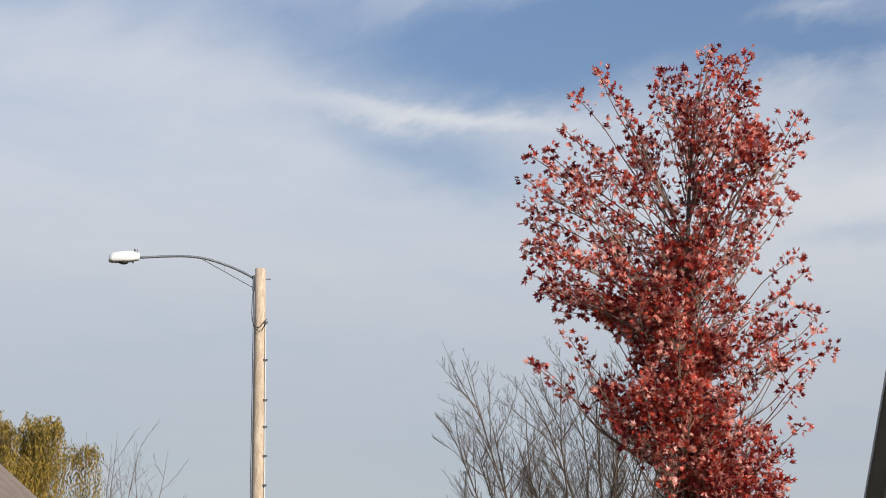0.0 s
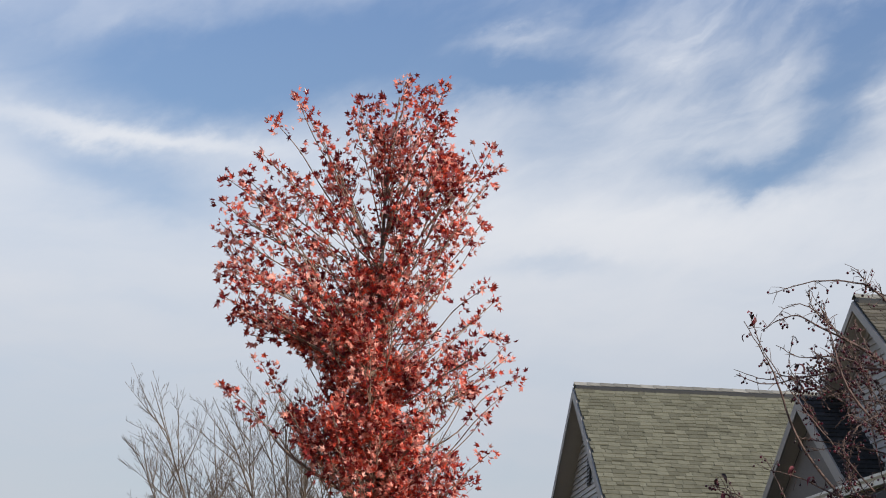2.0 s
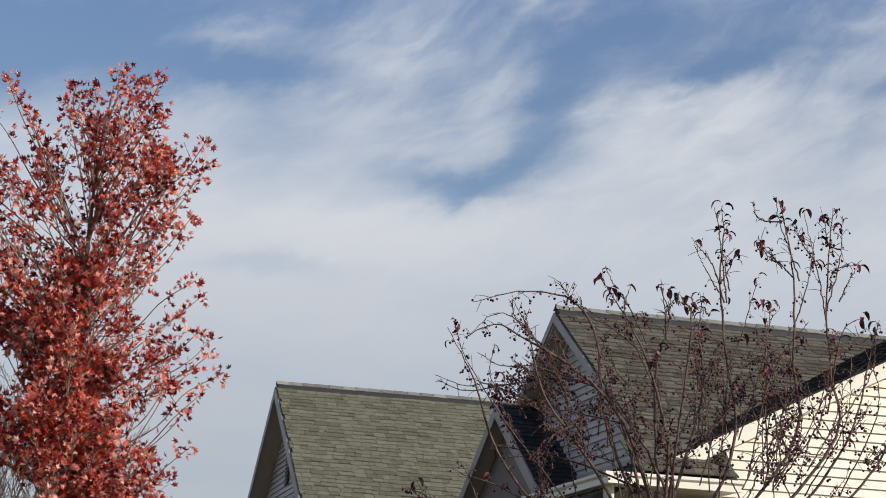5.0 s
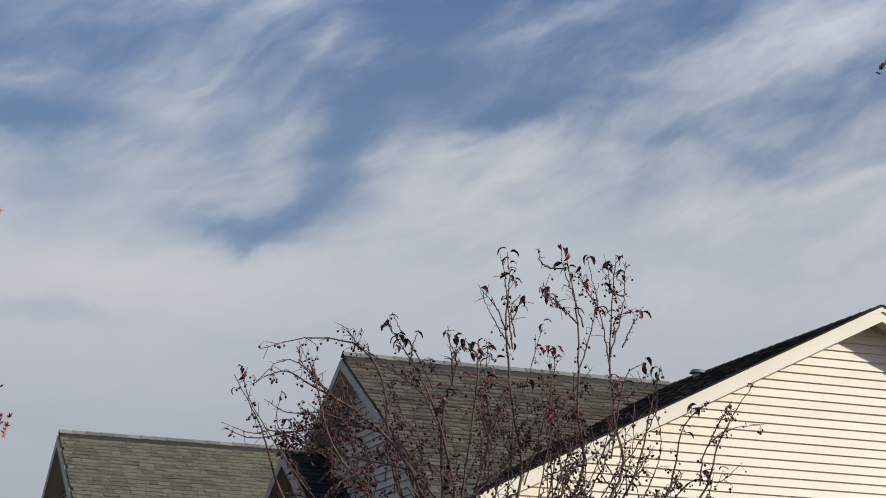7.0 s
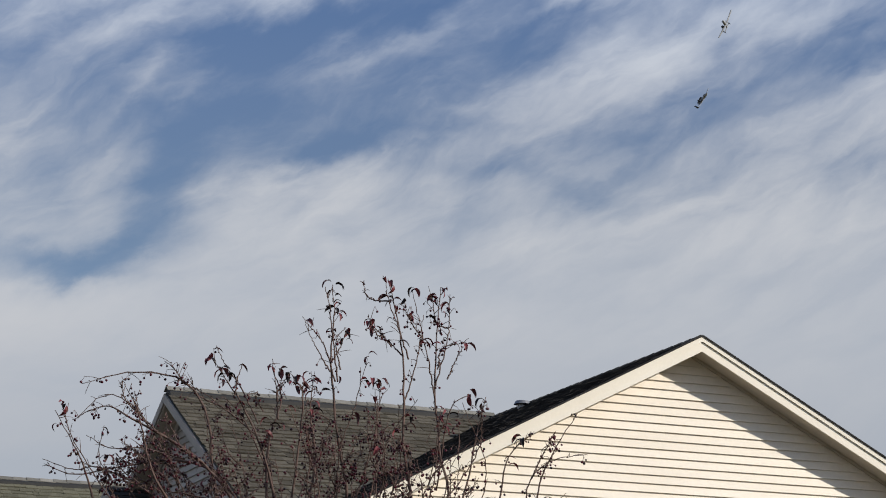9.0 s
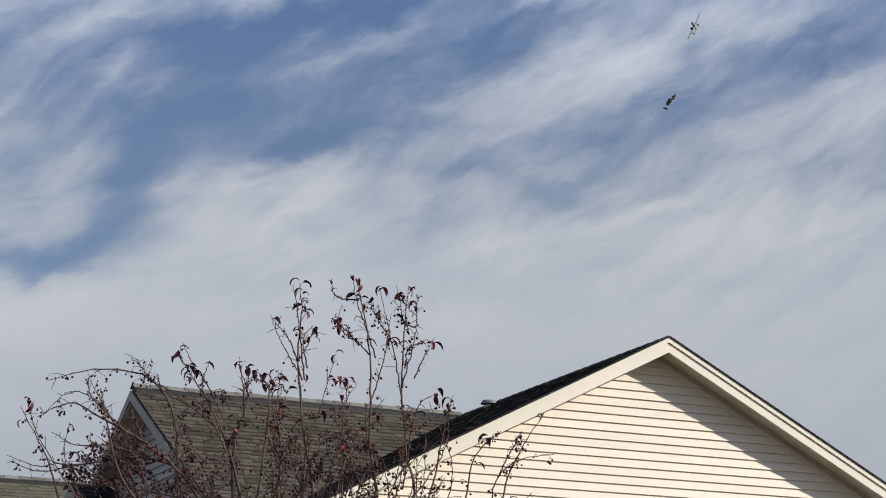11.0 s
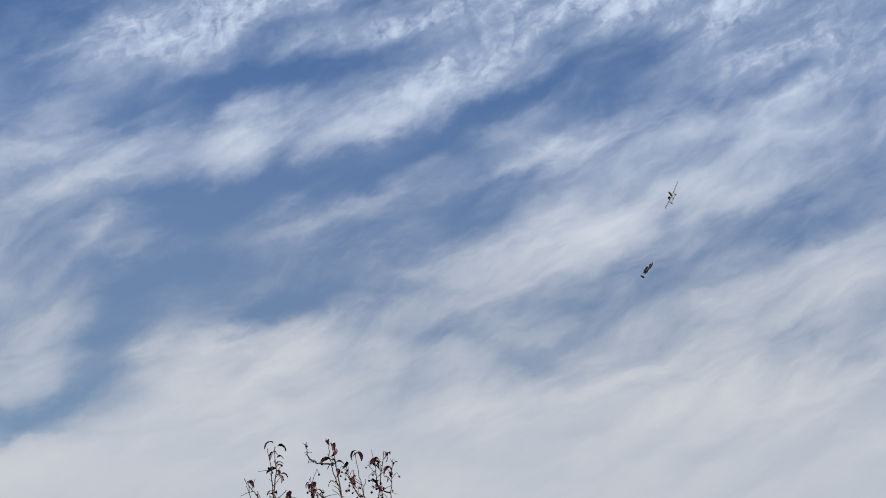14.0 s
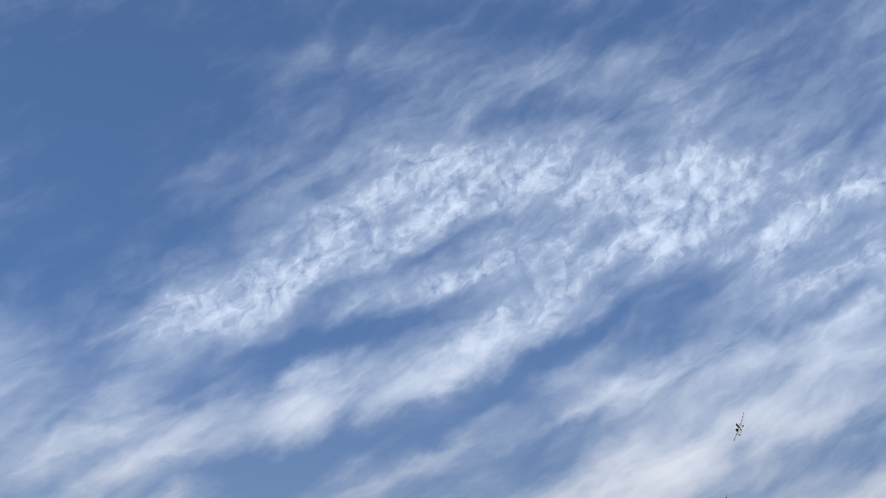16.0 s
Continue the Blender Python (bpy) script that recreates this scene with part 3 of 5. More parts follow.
# crossing gable that faces away from the sun
GX, GY = 7.22, 28.28
bm = bmesh.new()
slab(bm, [(GX, GY, RZ - 0.02), (GX, GY - 5.26, roof_z(GX) - 0.01), (RX - 0.02, GY, RZ - 0.02)], DT)
cross_roof = part("roof", bm, DECK, house)
bm = bmesh.new()
slab(bm, [(GX, GY, RZ - 0.02), (RX - 0.02, GY, RZ - 0.02), (GX, GY + 5.26, roof_z(GX) - 0.01)], DT)
part("roof", bm, DECK, house)
bm = bmesh.new()
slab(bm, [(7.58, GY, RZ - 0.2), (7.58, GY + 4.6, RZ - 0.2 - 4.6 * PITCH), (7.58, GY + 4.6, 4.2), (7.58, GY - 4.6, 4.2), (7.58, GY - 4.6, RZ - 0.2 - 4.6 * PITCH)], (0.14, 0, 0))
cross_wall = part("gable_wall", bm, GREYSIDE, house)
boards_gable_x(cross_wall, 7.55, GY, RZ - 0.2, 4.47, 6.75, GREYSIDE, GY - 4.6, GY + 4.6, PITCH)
bm = bmesh.new()
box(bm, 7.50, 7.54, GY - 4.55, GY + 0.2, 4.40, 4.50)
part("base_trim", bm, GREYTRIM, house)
for side in (-1, 1):
    ye = GY + side * 5.2
    ze = RZ - PITCH * 5.2
    bm = bmesh.new()
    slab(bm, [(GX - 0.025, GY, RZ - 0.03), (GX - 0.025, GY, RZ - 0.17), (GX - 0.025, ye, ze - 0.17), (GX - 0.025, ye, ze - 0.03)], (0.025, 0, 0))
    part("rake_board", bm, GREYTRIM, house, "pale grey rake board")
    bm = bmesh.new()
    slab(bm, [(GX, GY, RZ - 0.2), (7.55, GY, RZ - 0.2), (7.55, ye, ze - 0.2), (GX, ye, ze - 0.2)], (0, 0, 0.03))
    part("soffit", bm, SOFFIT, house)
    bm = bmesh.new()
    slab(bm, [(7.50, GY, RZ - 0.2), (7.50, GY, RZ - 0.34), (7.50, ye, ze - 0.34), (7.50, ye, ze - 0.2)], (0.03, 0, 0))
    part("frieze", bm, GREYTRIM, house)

# little dormer gable standing on the main roof
DX, DY, DZ = 6.85, 30.25, 5.78
bm = bmesh.new()
slab(bm, [(DX, DY, DZ), (DX, DY - 3.05, DZ - 1.6), (7.62, DY - 3.05, DZ - 1.6), (10.0, DY, DZ)], DT)
dormer_roof = part("roof", bm, DECK, house)
bm = bmesh.new()
slab(bm, [(DX, DY, DZ), (10.0, DY, DZ), (7.62, DY + 3.05, DZ - 1.6), (DX, DY + 3.05, DZ - 1.6)], DT)
part("roof", bm, DECK, house)
# gable wall under the dormer's overhang, shade painted in as a dark colour
bm = bmesh.new()
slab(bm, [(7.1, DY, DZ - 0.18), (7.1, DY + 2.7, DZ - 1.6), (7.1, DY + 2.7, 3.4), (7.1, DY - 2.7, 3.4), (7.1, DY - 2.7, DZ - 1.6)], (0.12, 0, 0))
dormer_wall = part("dormer_wall", bm, TAUPE, house, "dormer gable wall, its shade painted in as dark taupe")
for side in (-1, 1):
    ye, ze = DY + side * 3.0, DZ - 1.575
    bm = bmesh.new()
    slab(bm, [(DX - 0.03, DY, DZ + 0.01), (DX - 0.03, DY, DZ - 0.2), (DX - 0.03, ye, ze - 0.2), (DX - 0.03, ye, ze + 0.01)], (0.03, 0, 0))
    part("rake_board", bm, GREYTRIM, house, "pale grey rake board")
    bm = bmesh.new()
    slab(bm, [(DX, DY, DZ - 0.16), (7.1, DY, DZ - 0.16), (7.1, ye, ze - 0.16), (DX, ye, ze - 0.16)], (0, 0, 0.03))
    part("soffit", bm, SOFFIT, house)

# ---------------------------------------------------------------- the house behind
NX, NY = 4.29, 38.8
back_house = thing("house", "neighbouring house with grey-green shingle roof and pale siding", "house", 8.3, 38.8, 0)
bm = bmesh.new()
slab(bm, [(NX, NY, RZ - 0.02), (NX, NY - 5.9, RZ - 5.9 * PITCH - 0.02), (12.4, NY - 5.9, RZ - 5.9 * PITCH - 0.02), (12.4, NY, RZ - 0.02)], DT)
back_roof = part("roof", bm, DECK, back_house)
bm = bmesh.new()
slab(bm, [(NX, NY, RZ - 0.02), (12.4, NY, RZ - 0.02), (12.4, NY + 5.9, RZ - 5.9 * PITCH - 0.02), (NX, NY + 5.9, RZ - 5.9 * PITCH - 0.02)], DT)
part("roof", bm, DECK, back_house)
bm = bmesh.new()
slab(bm, [(4.68, NY, RZ - 0.2), (4.68, NY + 5.4, RZ - 0.2 - 5.4 * PITCH), (4.68, NY + 5.4, 0), (4.68, NY - 5.4, 0), (4.68, NY - 5.4, RZ - 0.2 - 5.4 * PITCH)], (0.16, 0, 0))
back_wall = part("gable_wall", bm, GREYSIDE, back_house)
boards_gable_x(back_wall, 4.65, NY, RZ - 0.2, 3.6, 6.75, GREYSIDE, NY - 5.4, NY + 5.4, PITCH)
bm = bmesh.new()
box(bm, 4.84, 12.3, NY - 5.4, NY - 5.24, 0, 3.9)
part("side_wall", bm, GREYSIDE, back_house)
bm = bmesh.new()
box(bm, 4.84, 12.3, NY + 5.24, NY + 5.4, 0, 3.9)
part("side_wall", bm, GREYSIDE, back_house)
bm = bmesh.new()
slab(bm, [(12.2, NY, RZ - 0.2), (12.2, NY + 5.4, RZ - 0.2 - 5.4 * PITCH), (12.2, NY + 5.4, 0), (12.2, NY - 5.4, 0), (12.2, NY - 5.4, RZ - 0.2 - 5.4 * PITCH)], (0.1, 0, 0))
part("gable_wall", bm, GREYSIDE, back_house)
for side in (-1, 1):
    ye, ze = NY + side * 5.9, RZ - PITCH * 5.9
    bm = bmesh.new()
    slab(bm, [(NX - 0.025, NY, RZ - 0.03), (NX - 0.025, NY, RZ - 0.25), (NX - 0.025, ye, ze - 0.25), (NX - 0.025, ye, ze - 0.03)], (0.025, 0, 0))
    part("rake_board", bm, GREYTRIM, back_house, "pale grey rake board")
    bm = bmesh.new()
    slab(bm, [(NX, NY, RZ - 0.21), (4.65, NY, RZ - 0.21), (4.65, ye, ze - 0.21), (NX, ye, ze - 0.21)], (0, 0, 0.03))
    part("soffit", bm, SOFFIT, back_house)
# louvred gable vent with a rounded head
vent = thing("gable_vent", "grey louvred gable vent with a rounded head", "vent", 4.63, NY - 0.15, 5.4)
ring = [(0.24 * math.cos(a), 0.24 * math.sin(a) + 0.12) for a in [math.pi * k / 10 for k in range(11)]] + [(-0.24, -0.36), (0.24, -0.36)]
bm = bmesh.new()
slab(bm, [(4.60, NY - 0.15 + a, 5.4 + b) for a, b in ring], (0.03, 0, 0))
part("backing", bm, WIRE, vent)
for k in range(9):
    zz = 5.07 + k * 0.072
    half = 0.22 if zz < 5.52 else math.sqrt(max(0.22 ** 2 - (zz - 5.52) ** 2, 0.003))
    p = [(4.575, NY - 0.15 - half, zz), (4.575, NY - 0.15 + half, zz), (4.60, NY - 0.15 + half, zz + 0.05), (4.60, NY - 0.15 - half, zz + 0.05)]
    bm = bmesh.new()
    slab(bm, p, (0.008, 0, 0.008))
    part("slat", bm, LOUVRE, vent)

# ---------------------------------------------------------------- low roof corner beyond the lawn
far_house = thing("house", "low house with a brown shingle roof slope", "house", -14.8, 32.0, 0)
bm = bmesh.new()
slab(bm, [(-14.8, 28.0, 6.12), (-10.2, 28.0, 2.44), (-10.2, 36.0, 2.44), (-14.8, 36.0, 6.12)], DT)
far_roof = part("roof", bm, TAN_SHINGLES, far_house)
bm = bmesh.new()
slab(bm, [(-14.8, 28.0, 6.12), (-14.8, 36.0, 6.12), (-19.4, 36.0, 2.44), (-19.4, 28.0, 2.44)], DT)
part("roof", bm, TAN_SHINGLES, far_house)
bm = bmesh.new()
slab(bm, [(-19.0, 28.4, 0), (-10.6, 28.4, 0), (-10.6, 28.4, 2.66), (-14.8, 28.4, 6.0), (-19.0, 28.4, 2.66)], (0, 7.2, 0))
part("wall", bm, GREYSIDE, far_house)

# ---------------------------------------------------------------- street lamp on a timber pole
LEAN = Vector((-0.047, 0.0, 1.0)).normalized()
lamp_base = Vector((-8.75, 43.4, 0.0))
lamp = thing("street_lamp", "weathered wooden street lamp pole with off-white lamp head", "street lamp", *lamp_base)


def on_pole(h, dx=0.0, dy=0.0):
    return lamp_base + LEAN * h + Vector((dx, dy, 0))


v, f = [], []
tube(v, f, [on_pole(h) for h in (0, 2, 4, 6, 8, 9.28)], [0.165, 0.155, 0.146, 0.137, 0.128, 0.122], 24)
mesh("pole", v, f, POLEWOOD, lamp, "weathered round pine pole", True)
v, f = [], []
top = on_pole(9.06, -0.13)
arm_line = curve([top, top + Vector((-0.45, -0.1, 0.20)), top + Vector((-1.0, -0.26, 0.36)), top + Vector((-1.45, -0.4, 0.40)), top + Vector((-2.0, -0.55, 0.36)), top + Vector((-2.52, -0.72, 0.29))], 28)
tube(v, f, arm_line, [0.027] * 29, 10)
mesh("arm", v, f, GALV, lamp, "curved galvanised arm", True)
v, f = [], []
low = on_pole(8.83, -0.13)
tube(v, f, [low, arm_line[14]], [0.011, 0.011], 8)
tube(v, f, [(low * 0.45 + arm_line[14] * 0.55), arm_line[8]], [0.008, 0.008], 6)
mesh("brace", v, f, GALV, lamp)
bm = bmesh.new()
c = on_pole(8.95, -0.135)
box(bm, c.x - 0.03, c.x + 0.03, c.y - 0.06, c.y + 0.06, c.z - 0.18, c.z + 0.17)
part("bracket", bm, GALV, lamp)
v, f = [], []
c = on_pole(9.05)
tube(v, f, [c + Vector((-0.2, 0, 0)), c + Vector((0.24, 0, 0))], [0.012, 0.012], 8)
mesh("bolt", v, f, GALV, lamp)
# lamp head: a flattened, rounded casting with a lens below and a photocell above
tip = arm_line[-1]
way = (arm_line[-1] - arm_line[-6]).normalized()
rings, v, f = [(-0.02, 0.06, 0.06), (0.0, 0.10, 0.11), (0.10, 0.13, 0.125), (0.12, 0.15, 0.155), (0.36, 0.17, 0.165), (0.58, 0.165, 0.15), (0.66, 0.14, 0.10), (0.67, 0.08, 0.05)], [], []
across = way.cross(Vector((0, 0, 1))).normalized()
for s, w, h in rings:
    for k in range(16):
        a = 2 * math.pi * k / 16
        lift = math.copysign(abs(math.sin(a)) ** 0.6, math.sin(a))
        v.append(tip + way * s + across * (w * math.copysign(abs(math.cos(a)) ** 0.6, math.cos(a))) + Vector((0, 0, 1)) * (h * (lift if lift > 0 else lift * 0.55)))
for i in range(len(rings) - 1):
    for k in range(16):
        f.append((i * 16 + k, i * 16 + (k + 1) % 16, (i + 1) * 16 + (k + 1) % 16, (i + 1) * 16 + k))
f += [tuple(range(16))[::-1], tuple(range(len(rings) * 16 - 16, len(rings) * 16))]
head = mesh("lamp_head", v, f, LAMPHEAD, lamp, "off-white cast lamp head", True)
v, f = [], []
tube(v, f, [tip + way * 0.34 + Vector((0, 0, -0.03)), tip + way * 0.34 + Vector((0, 0, -0.10)), tip + way * 0.34 + Vector((0, 0, -0.125))], [0.13, 0.115, 0.07], 16)
mesh("lens", v, f, LENS, head, "smoked lamp lens", True)
v, f = [], []
tube(v, f, [tip + way * 0.08 + Vector((0, 0, 0.08)), tip + way * 0.08 + Vector((0, 0, 0.20))], [0.045, 0.04], 12)
mesh("photocell", v, f, GALV, head, "grey photocell")
v, f = [], []
tube(v, f, [tip + way * 0.12 + Vector((0, 0, -0.04)), tip + way * 0.12 + Vector((0, 0, -0.12))], [0.03, 0.02], 8)
mesh("latch", v, f, GALV, head)
# conduit down the pole with its straps, and the loop of cable above it
v, f = [], []
tube(v, f, [on_pole(h, 0.138 + 0.004 * (9 - h), -0.05) for h in (0.1, 3, 6, 8.05)], [0.015] * 4, 8)
mesh("conduit", v, f, CONDUIT, lamp, "pale plastic cable conduit")
for h in (8.05, 7.2, 6.3, 5.7, 5.05, 4.4, 3.2, 2.0):
    bm = bmesh.new()
    c = on_pole(h, 0.15 + 0.004 * (9 - h), -0.055)
    box(bm, c.x - 0.05, c.x + 0.04, c.y - 0.035, c.y + 0.03, c.z - 0.02, c.z + 0.02)
    part("strap", bm, GALV, lamp)
v, f = [], []
tube(v, f, curve([on_pole(8.8, -0.15, -0.05), on_pole(8.3, -0.17, -0.08), on_pole(8.0, -0.12, -0.15), on_pole(7.92, 0.02, -0.18), on_pole(8.12, 0.17, -0.08)], 20), [0.010] * 21, 6)
tube(v, f, curve([on_pole(8.2, -0.17, -0.06), on_pole(7.9, -0.08, -0.16), on_pole(7.84, 0.06, -0.17), on_pole(8.02, 0.16, -0.08)], 14), [0.008] * 15, 6)
mesh("cable", v, f, WIRE, lamp)
v, f = [], []
tube(v, f, [on_pole(8.8, -0.140, -0.04), on_pole(6, -0.155, -0.03), on_pole(0.2, -0.185, -0.02)], [0.009] * 3, 6)
mesh("cable", v, f, WIRE, lamp)
# a second, distant lamp post
post = thing("lamp_post", "distant slim grey lamp post", "lamp post", -7.9, 79.4, 0)
v, f = [], []
tube(v, f, [(-7.9, 79.4, 0), (-7.9, 79.4, 7.45)], [0.09, 0.06], 10)
mesh("pole", v, f, GALV, post)
bm = bmesh.new()
box(bm, -8.02, -7.78, 79.3, 79.5, 7.45, 7.55)
part("cap", bm, GALV, post)

# ---------------------------------------------------------------- red maple
def leaf_cloud(name, shape, tris, places, mat, parent, label=""):
    """One mesh of many leaves; places: (point, outward way, size, rng-made up vector)."""
    base = np.array(shape, float)
    nv = len(base)
    verts, faces = np.empty((len(places) * nv, 3)), []
    for i, (p, way, size, up) in enumerate(places):
        y = Vector(way).normalized()
        x = y.cross(Vector(up))
        x = x.normalized() if x.length > 1e-4 else Vector((1, 0, 0))
        z = x.cross(y)
        m = np.array((x, y, z))
        verts[i * nv:(i + 1) * nv] = base @ m * size + np.array(p)
        faces += [tuple(i * nv + k for k in t) for t in tris]
    me = bpy.data.meshes.new(name)
    me.from_pydata(verts.tolist(), [], faces)
    me.materials.append(mat)
    ob = new(name, me)
    ob.parent = parent
    ob.matrix_parent_inverse = parent.matrix_world.inverted()
    ob["kind"] = "stuff"
    if label:
        ob["label"] = label
    return ob


# five pointed lobes, cupped a little; a fan of thin triangles from the heart of the leaf
MAPLE_SHAPE = [(0, 0.32, -0.06), (0, 0, 0.0), (0.16, 0.12, 0.05), (0.45, 0.02, 0.26), (0.27, 0.28, 0.08), (0.58, 0.58, 0.30), (0.20, 0.53, 0.04), (0.04, 1.0, 0.22),
               (-0.17, 0.55, 0.04), (-0.54, 0.66, 0.24), (-0.25, 0.31, 0.06), (-0.47, 0.08, 0.20), (-0.15, 0.13, 0.04)]
MAPLE_TRIS = [(0, k, k + 1 if k < 12 else 1) for k in range(1, 13)]
rng = random.Random(7)
MA = radians(0.511)
M_RIGHT, M_AWAY = Vector((math.cos(MA), -math.sin(MA), 0)), Vector((math.sin(MA), math.cos(MA), 0))
m_base = M_AWAY * 16.0
maple = thing("maple_tree", "young red maple in full autumn colour, slim upright crown", "tree", *m_base)
# tips of the chief limbs: across, height (metres)
TOP_TIPS = [(0.13, 6.44), (0.31, 6.36), (0.49, 6.42), (-0.76, 6.25), (-0.69, 6.14), (-0.93, 6.03), (-0.56, 5.99), (-0.52, 5.87), (-0.26, 6.12), (-0.21, 6.26), (-0.04, 6.22), (0.12, 6.04), (0.47, 6.18), (0.50, 6.04), (0.52, 5.80), (0.89, 5.89), (0.95, 5.72), (0.89, 5.59), (-1.02, 5.75), (-0.93, 5.67), (-1.31, 5.53), (-1.17, 5.56)]
SIDE_TIPS = [(-1.34, 5.33), (-1.32, 5.13), (-1.31, 4.97), (-1.31, 4.79), (-1.26, 4.53), (-1.16, 4.37), (-1.03, 4.22), (-0.94, 4.01), (0.82, 5.23), (0.77, 5.07), (0.56, 4.90), (0.53, 4.75), (0.90, 4.72), (0.95, 4.58), (0.78, 4.41), (0.96, 4.30), (1.07, 4.25), (1.06, 4.11), (0.93, 3.96), (1.18, 3.97), (1.02, 3.79), (0.89, 3.62), (0.96, 3.35), (0.83, 3.10), (0.81, 2.89), (0.76, 2.76)]
LOW_TIPS = [(-1.21, 3.72), (-1.15, 3.62), (-0.96, 3.49), (-0.83, 3.79), (-0.61, 3.50), (-0.56, 3.27), (-0.44, 3.04)]


def side_left(h):
    return float(np.interp(h, (2.65, 2.87, 3.00, 3.18, 3.36, 3.52, 3.74, 3.92, 4.09, 4.27, 4.56, 4.84, 5.13, 5.32, 5.50, 5.64, 6.06, 6.18), (0.10, 0.12, 0.35, 0.54, 0.66, 0.68, 0.28, 0.42, 0.70, 1.05, 1.24, 1.28, 1.27, 1.10, 0.72, 0.36, 0.28, 0.15)))


def side_right(h):
    return float(np.interp(h, (2.68, 2.90, 3.12, 3.30, 3.48, 3.58, 3.76, 3.95, 4.13, 4.26, 4.40, 4.63, 4.87, 5.11, 5.30, 5.54, 5.82, 6.06, 6.21), (0.79, 0.81, 0.75, 0.45, 0.45, 0.56, 0.80, 0.81, 0.78, 0.49, 0.35, 0.43, 0.52, 0.77, 0.84, 0.81, 0.58, 0.53, 0.37)))


def m_at(across, away, height):
    return m_base + M_RIGHT * across + M_AWAY * away + Vector((0, 0, height))


trunk_line = curve([m_at(-0.05, 0, -0.05), m_at(-0.03, 0, 1.4), m_at(0.0, 0, 3.0), m_at(0.04, 0.02, 4.1), m_at(0.01, 0, 4.7), m_at(0.03, 0.03, 5.6), m_at(0.10, 0, 6.2)], 36)


def trunk_at(h):
    return min(trunk_line, key=lambda p: abs(p.z - h)).copy()


v, f = [], []
tube(v, f, trunk_line, [0.062 * (1 - i / 37) ** 1.35 + 0.005 for i in range(37)], 10)
mesh("trunk", v, f, MAPLE_BARK, maple, "slim grey-brown trunk", True)
leaf_spots, twig_v, twig_f = [], [], []


def sprig(p, way, n, spread=0.06, size=0.058, free=False):
    """A bunch of n leaves on stalks about p; free: a bunch at a limb's tip, beyond the closed crown."""
    u, h = (Vector(p) - m_base).dot(M_RIGHT), p[2]
    if not free and not -side_left(h) < u < side_right(h):
        return
    for _ in range(n):
        d = (Vector(way).normalized() * 0.5 + Vector((rng.gauss(0, 0.7), rng.gauss(0, 0.7), rng.gauss(-0.12, 0.55)))).normalized()
        q = Vector(p) + d * rng.uniform(0.2, 1.0) * spread
        leaf_spots.append((q, d, size * rng.uniform(0.65, 1.2), (rng.gauss(0, 1), rng.gauss(0, 1), rng.gauss(0.4, 1))))


def maple_limb(tip, h0, thick, bunch, dense, own):
    """A limb from the trunk at height h0 to tip with side twigs and leaves; own: as a part of its own."""
    a = trunk_at(h0)
    out = tip - a
    sag = 0.05 if tip.z < 4.0 else 0.0
    mid = a + out * 0.5 + Vector((out.x * sag, out.y * sag, -sag * math.hypot(out.x, out.y)))
    line = curve([a, mid, a + out * 0.8 + Vector((rng.gauss(0, 0.03), rng.gauss(0, 0.03), -0.02)), tip], 14)
    vv, ff = ([], []) if own else (twig_v, twig_f)
    tube(vv, ff, line, [0.8 * thick * (1 - i / 15) + 0.0026 for i in range(15)], 6)
    if own:
        mesh("limb", vv, ff, MAPLE_TWIG, maple, "", True)
    sprig(tip - out.normalized() * 0.03, out, bunch, 0.085, free=True)
    for i in range(9, 14):
        if rng.random() < 0.9:
            sprig(line[i] + Vector((rng.gauss(0, 0.03), rng.gauss(0, 0.03), 0.02)), out, rng.randint(1, 4), 0.06, free=own)
    length = out.length
    for i in range(2, 14):
        p = line[i]
        way = (line[i + 1] - line[i - 1]).normalized()
        share = i / 14
        if own and share < 0.28:
            continue
        for _ in range(dense + (1 if 0.3 < share < 0.85 and own and tip.z < 5.6 else 0)):
            if rng.random() < 0.80:
                d = (way * 0.8 + Vector((rng.gauss(0, 0.5), rng.gauss(0, 0.5), rng.gauss(0.25, 0.4)))).normalized()
                ln = rng.uniform(0.07, 0.26) * (1.2 - 0.8 * share) * min(length, 1.6)
                q = p + d * ln
                if not -side_left(q.z) < (q - m_base).dot(M_RIGHT) < side_right(q.z):
                    continue
                tube(twig_v, twig_f, [p, p + d * ln * 0.5 + Vector((0, 0, -0.006)), q], [0.0038, 0.003, 0.002], 4, False)
                sprig(q, d, rng.randint(4, 6) if q.z < 4.7 else rng.randint(2, 4), 0.085)
                sprig(p + d * ln * 0.5, d, rng.randint(1, 3), 0.075)


for u, h in TOP_TIPS + SIDE_TIPS:
    r = abs(u)
    depth = rng.uniform(-0.75, 0.75) * max(0.2, 1.25 - 0.35 * r)
    reach = math.hypot(r, depth)
    h0 = max(2.4, min(h - 0.30 - 0.98 * reach, 5.3))
    if u < -0.5 and h > 4.2:
        depth *= 0.6
        h0 = max(rng.uniform(3.65, 4.15), min(h - 0.95, 4.7))
    if u > 0.5 and h < 4.8:
        h0 = max(2.5, h - 0.95)
    far = 1 + depth / 16.0
    maple_limb(m_at(u * far, depth, EYE + (h - 0.09 - EYE) * far), h0, 0.0035 + 0.0022 * reach, 11, 1 if h > 5.6 or u > 0.6 else 2, True)
for u, h in LOW_TIPS:
    maple_limb(m_at(u, rng.uniform(-0.3, 0.3), h), max(2.35, h - 0.40 - 0.42 * abs(u)), 0.006, 12, 2, True)


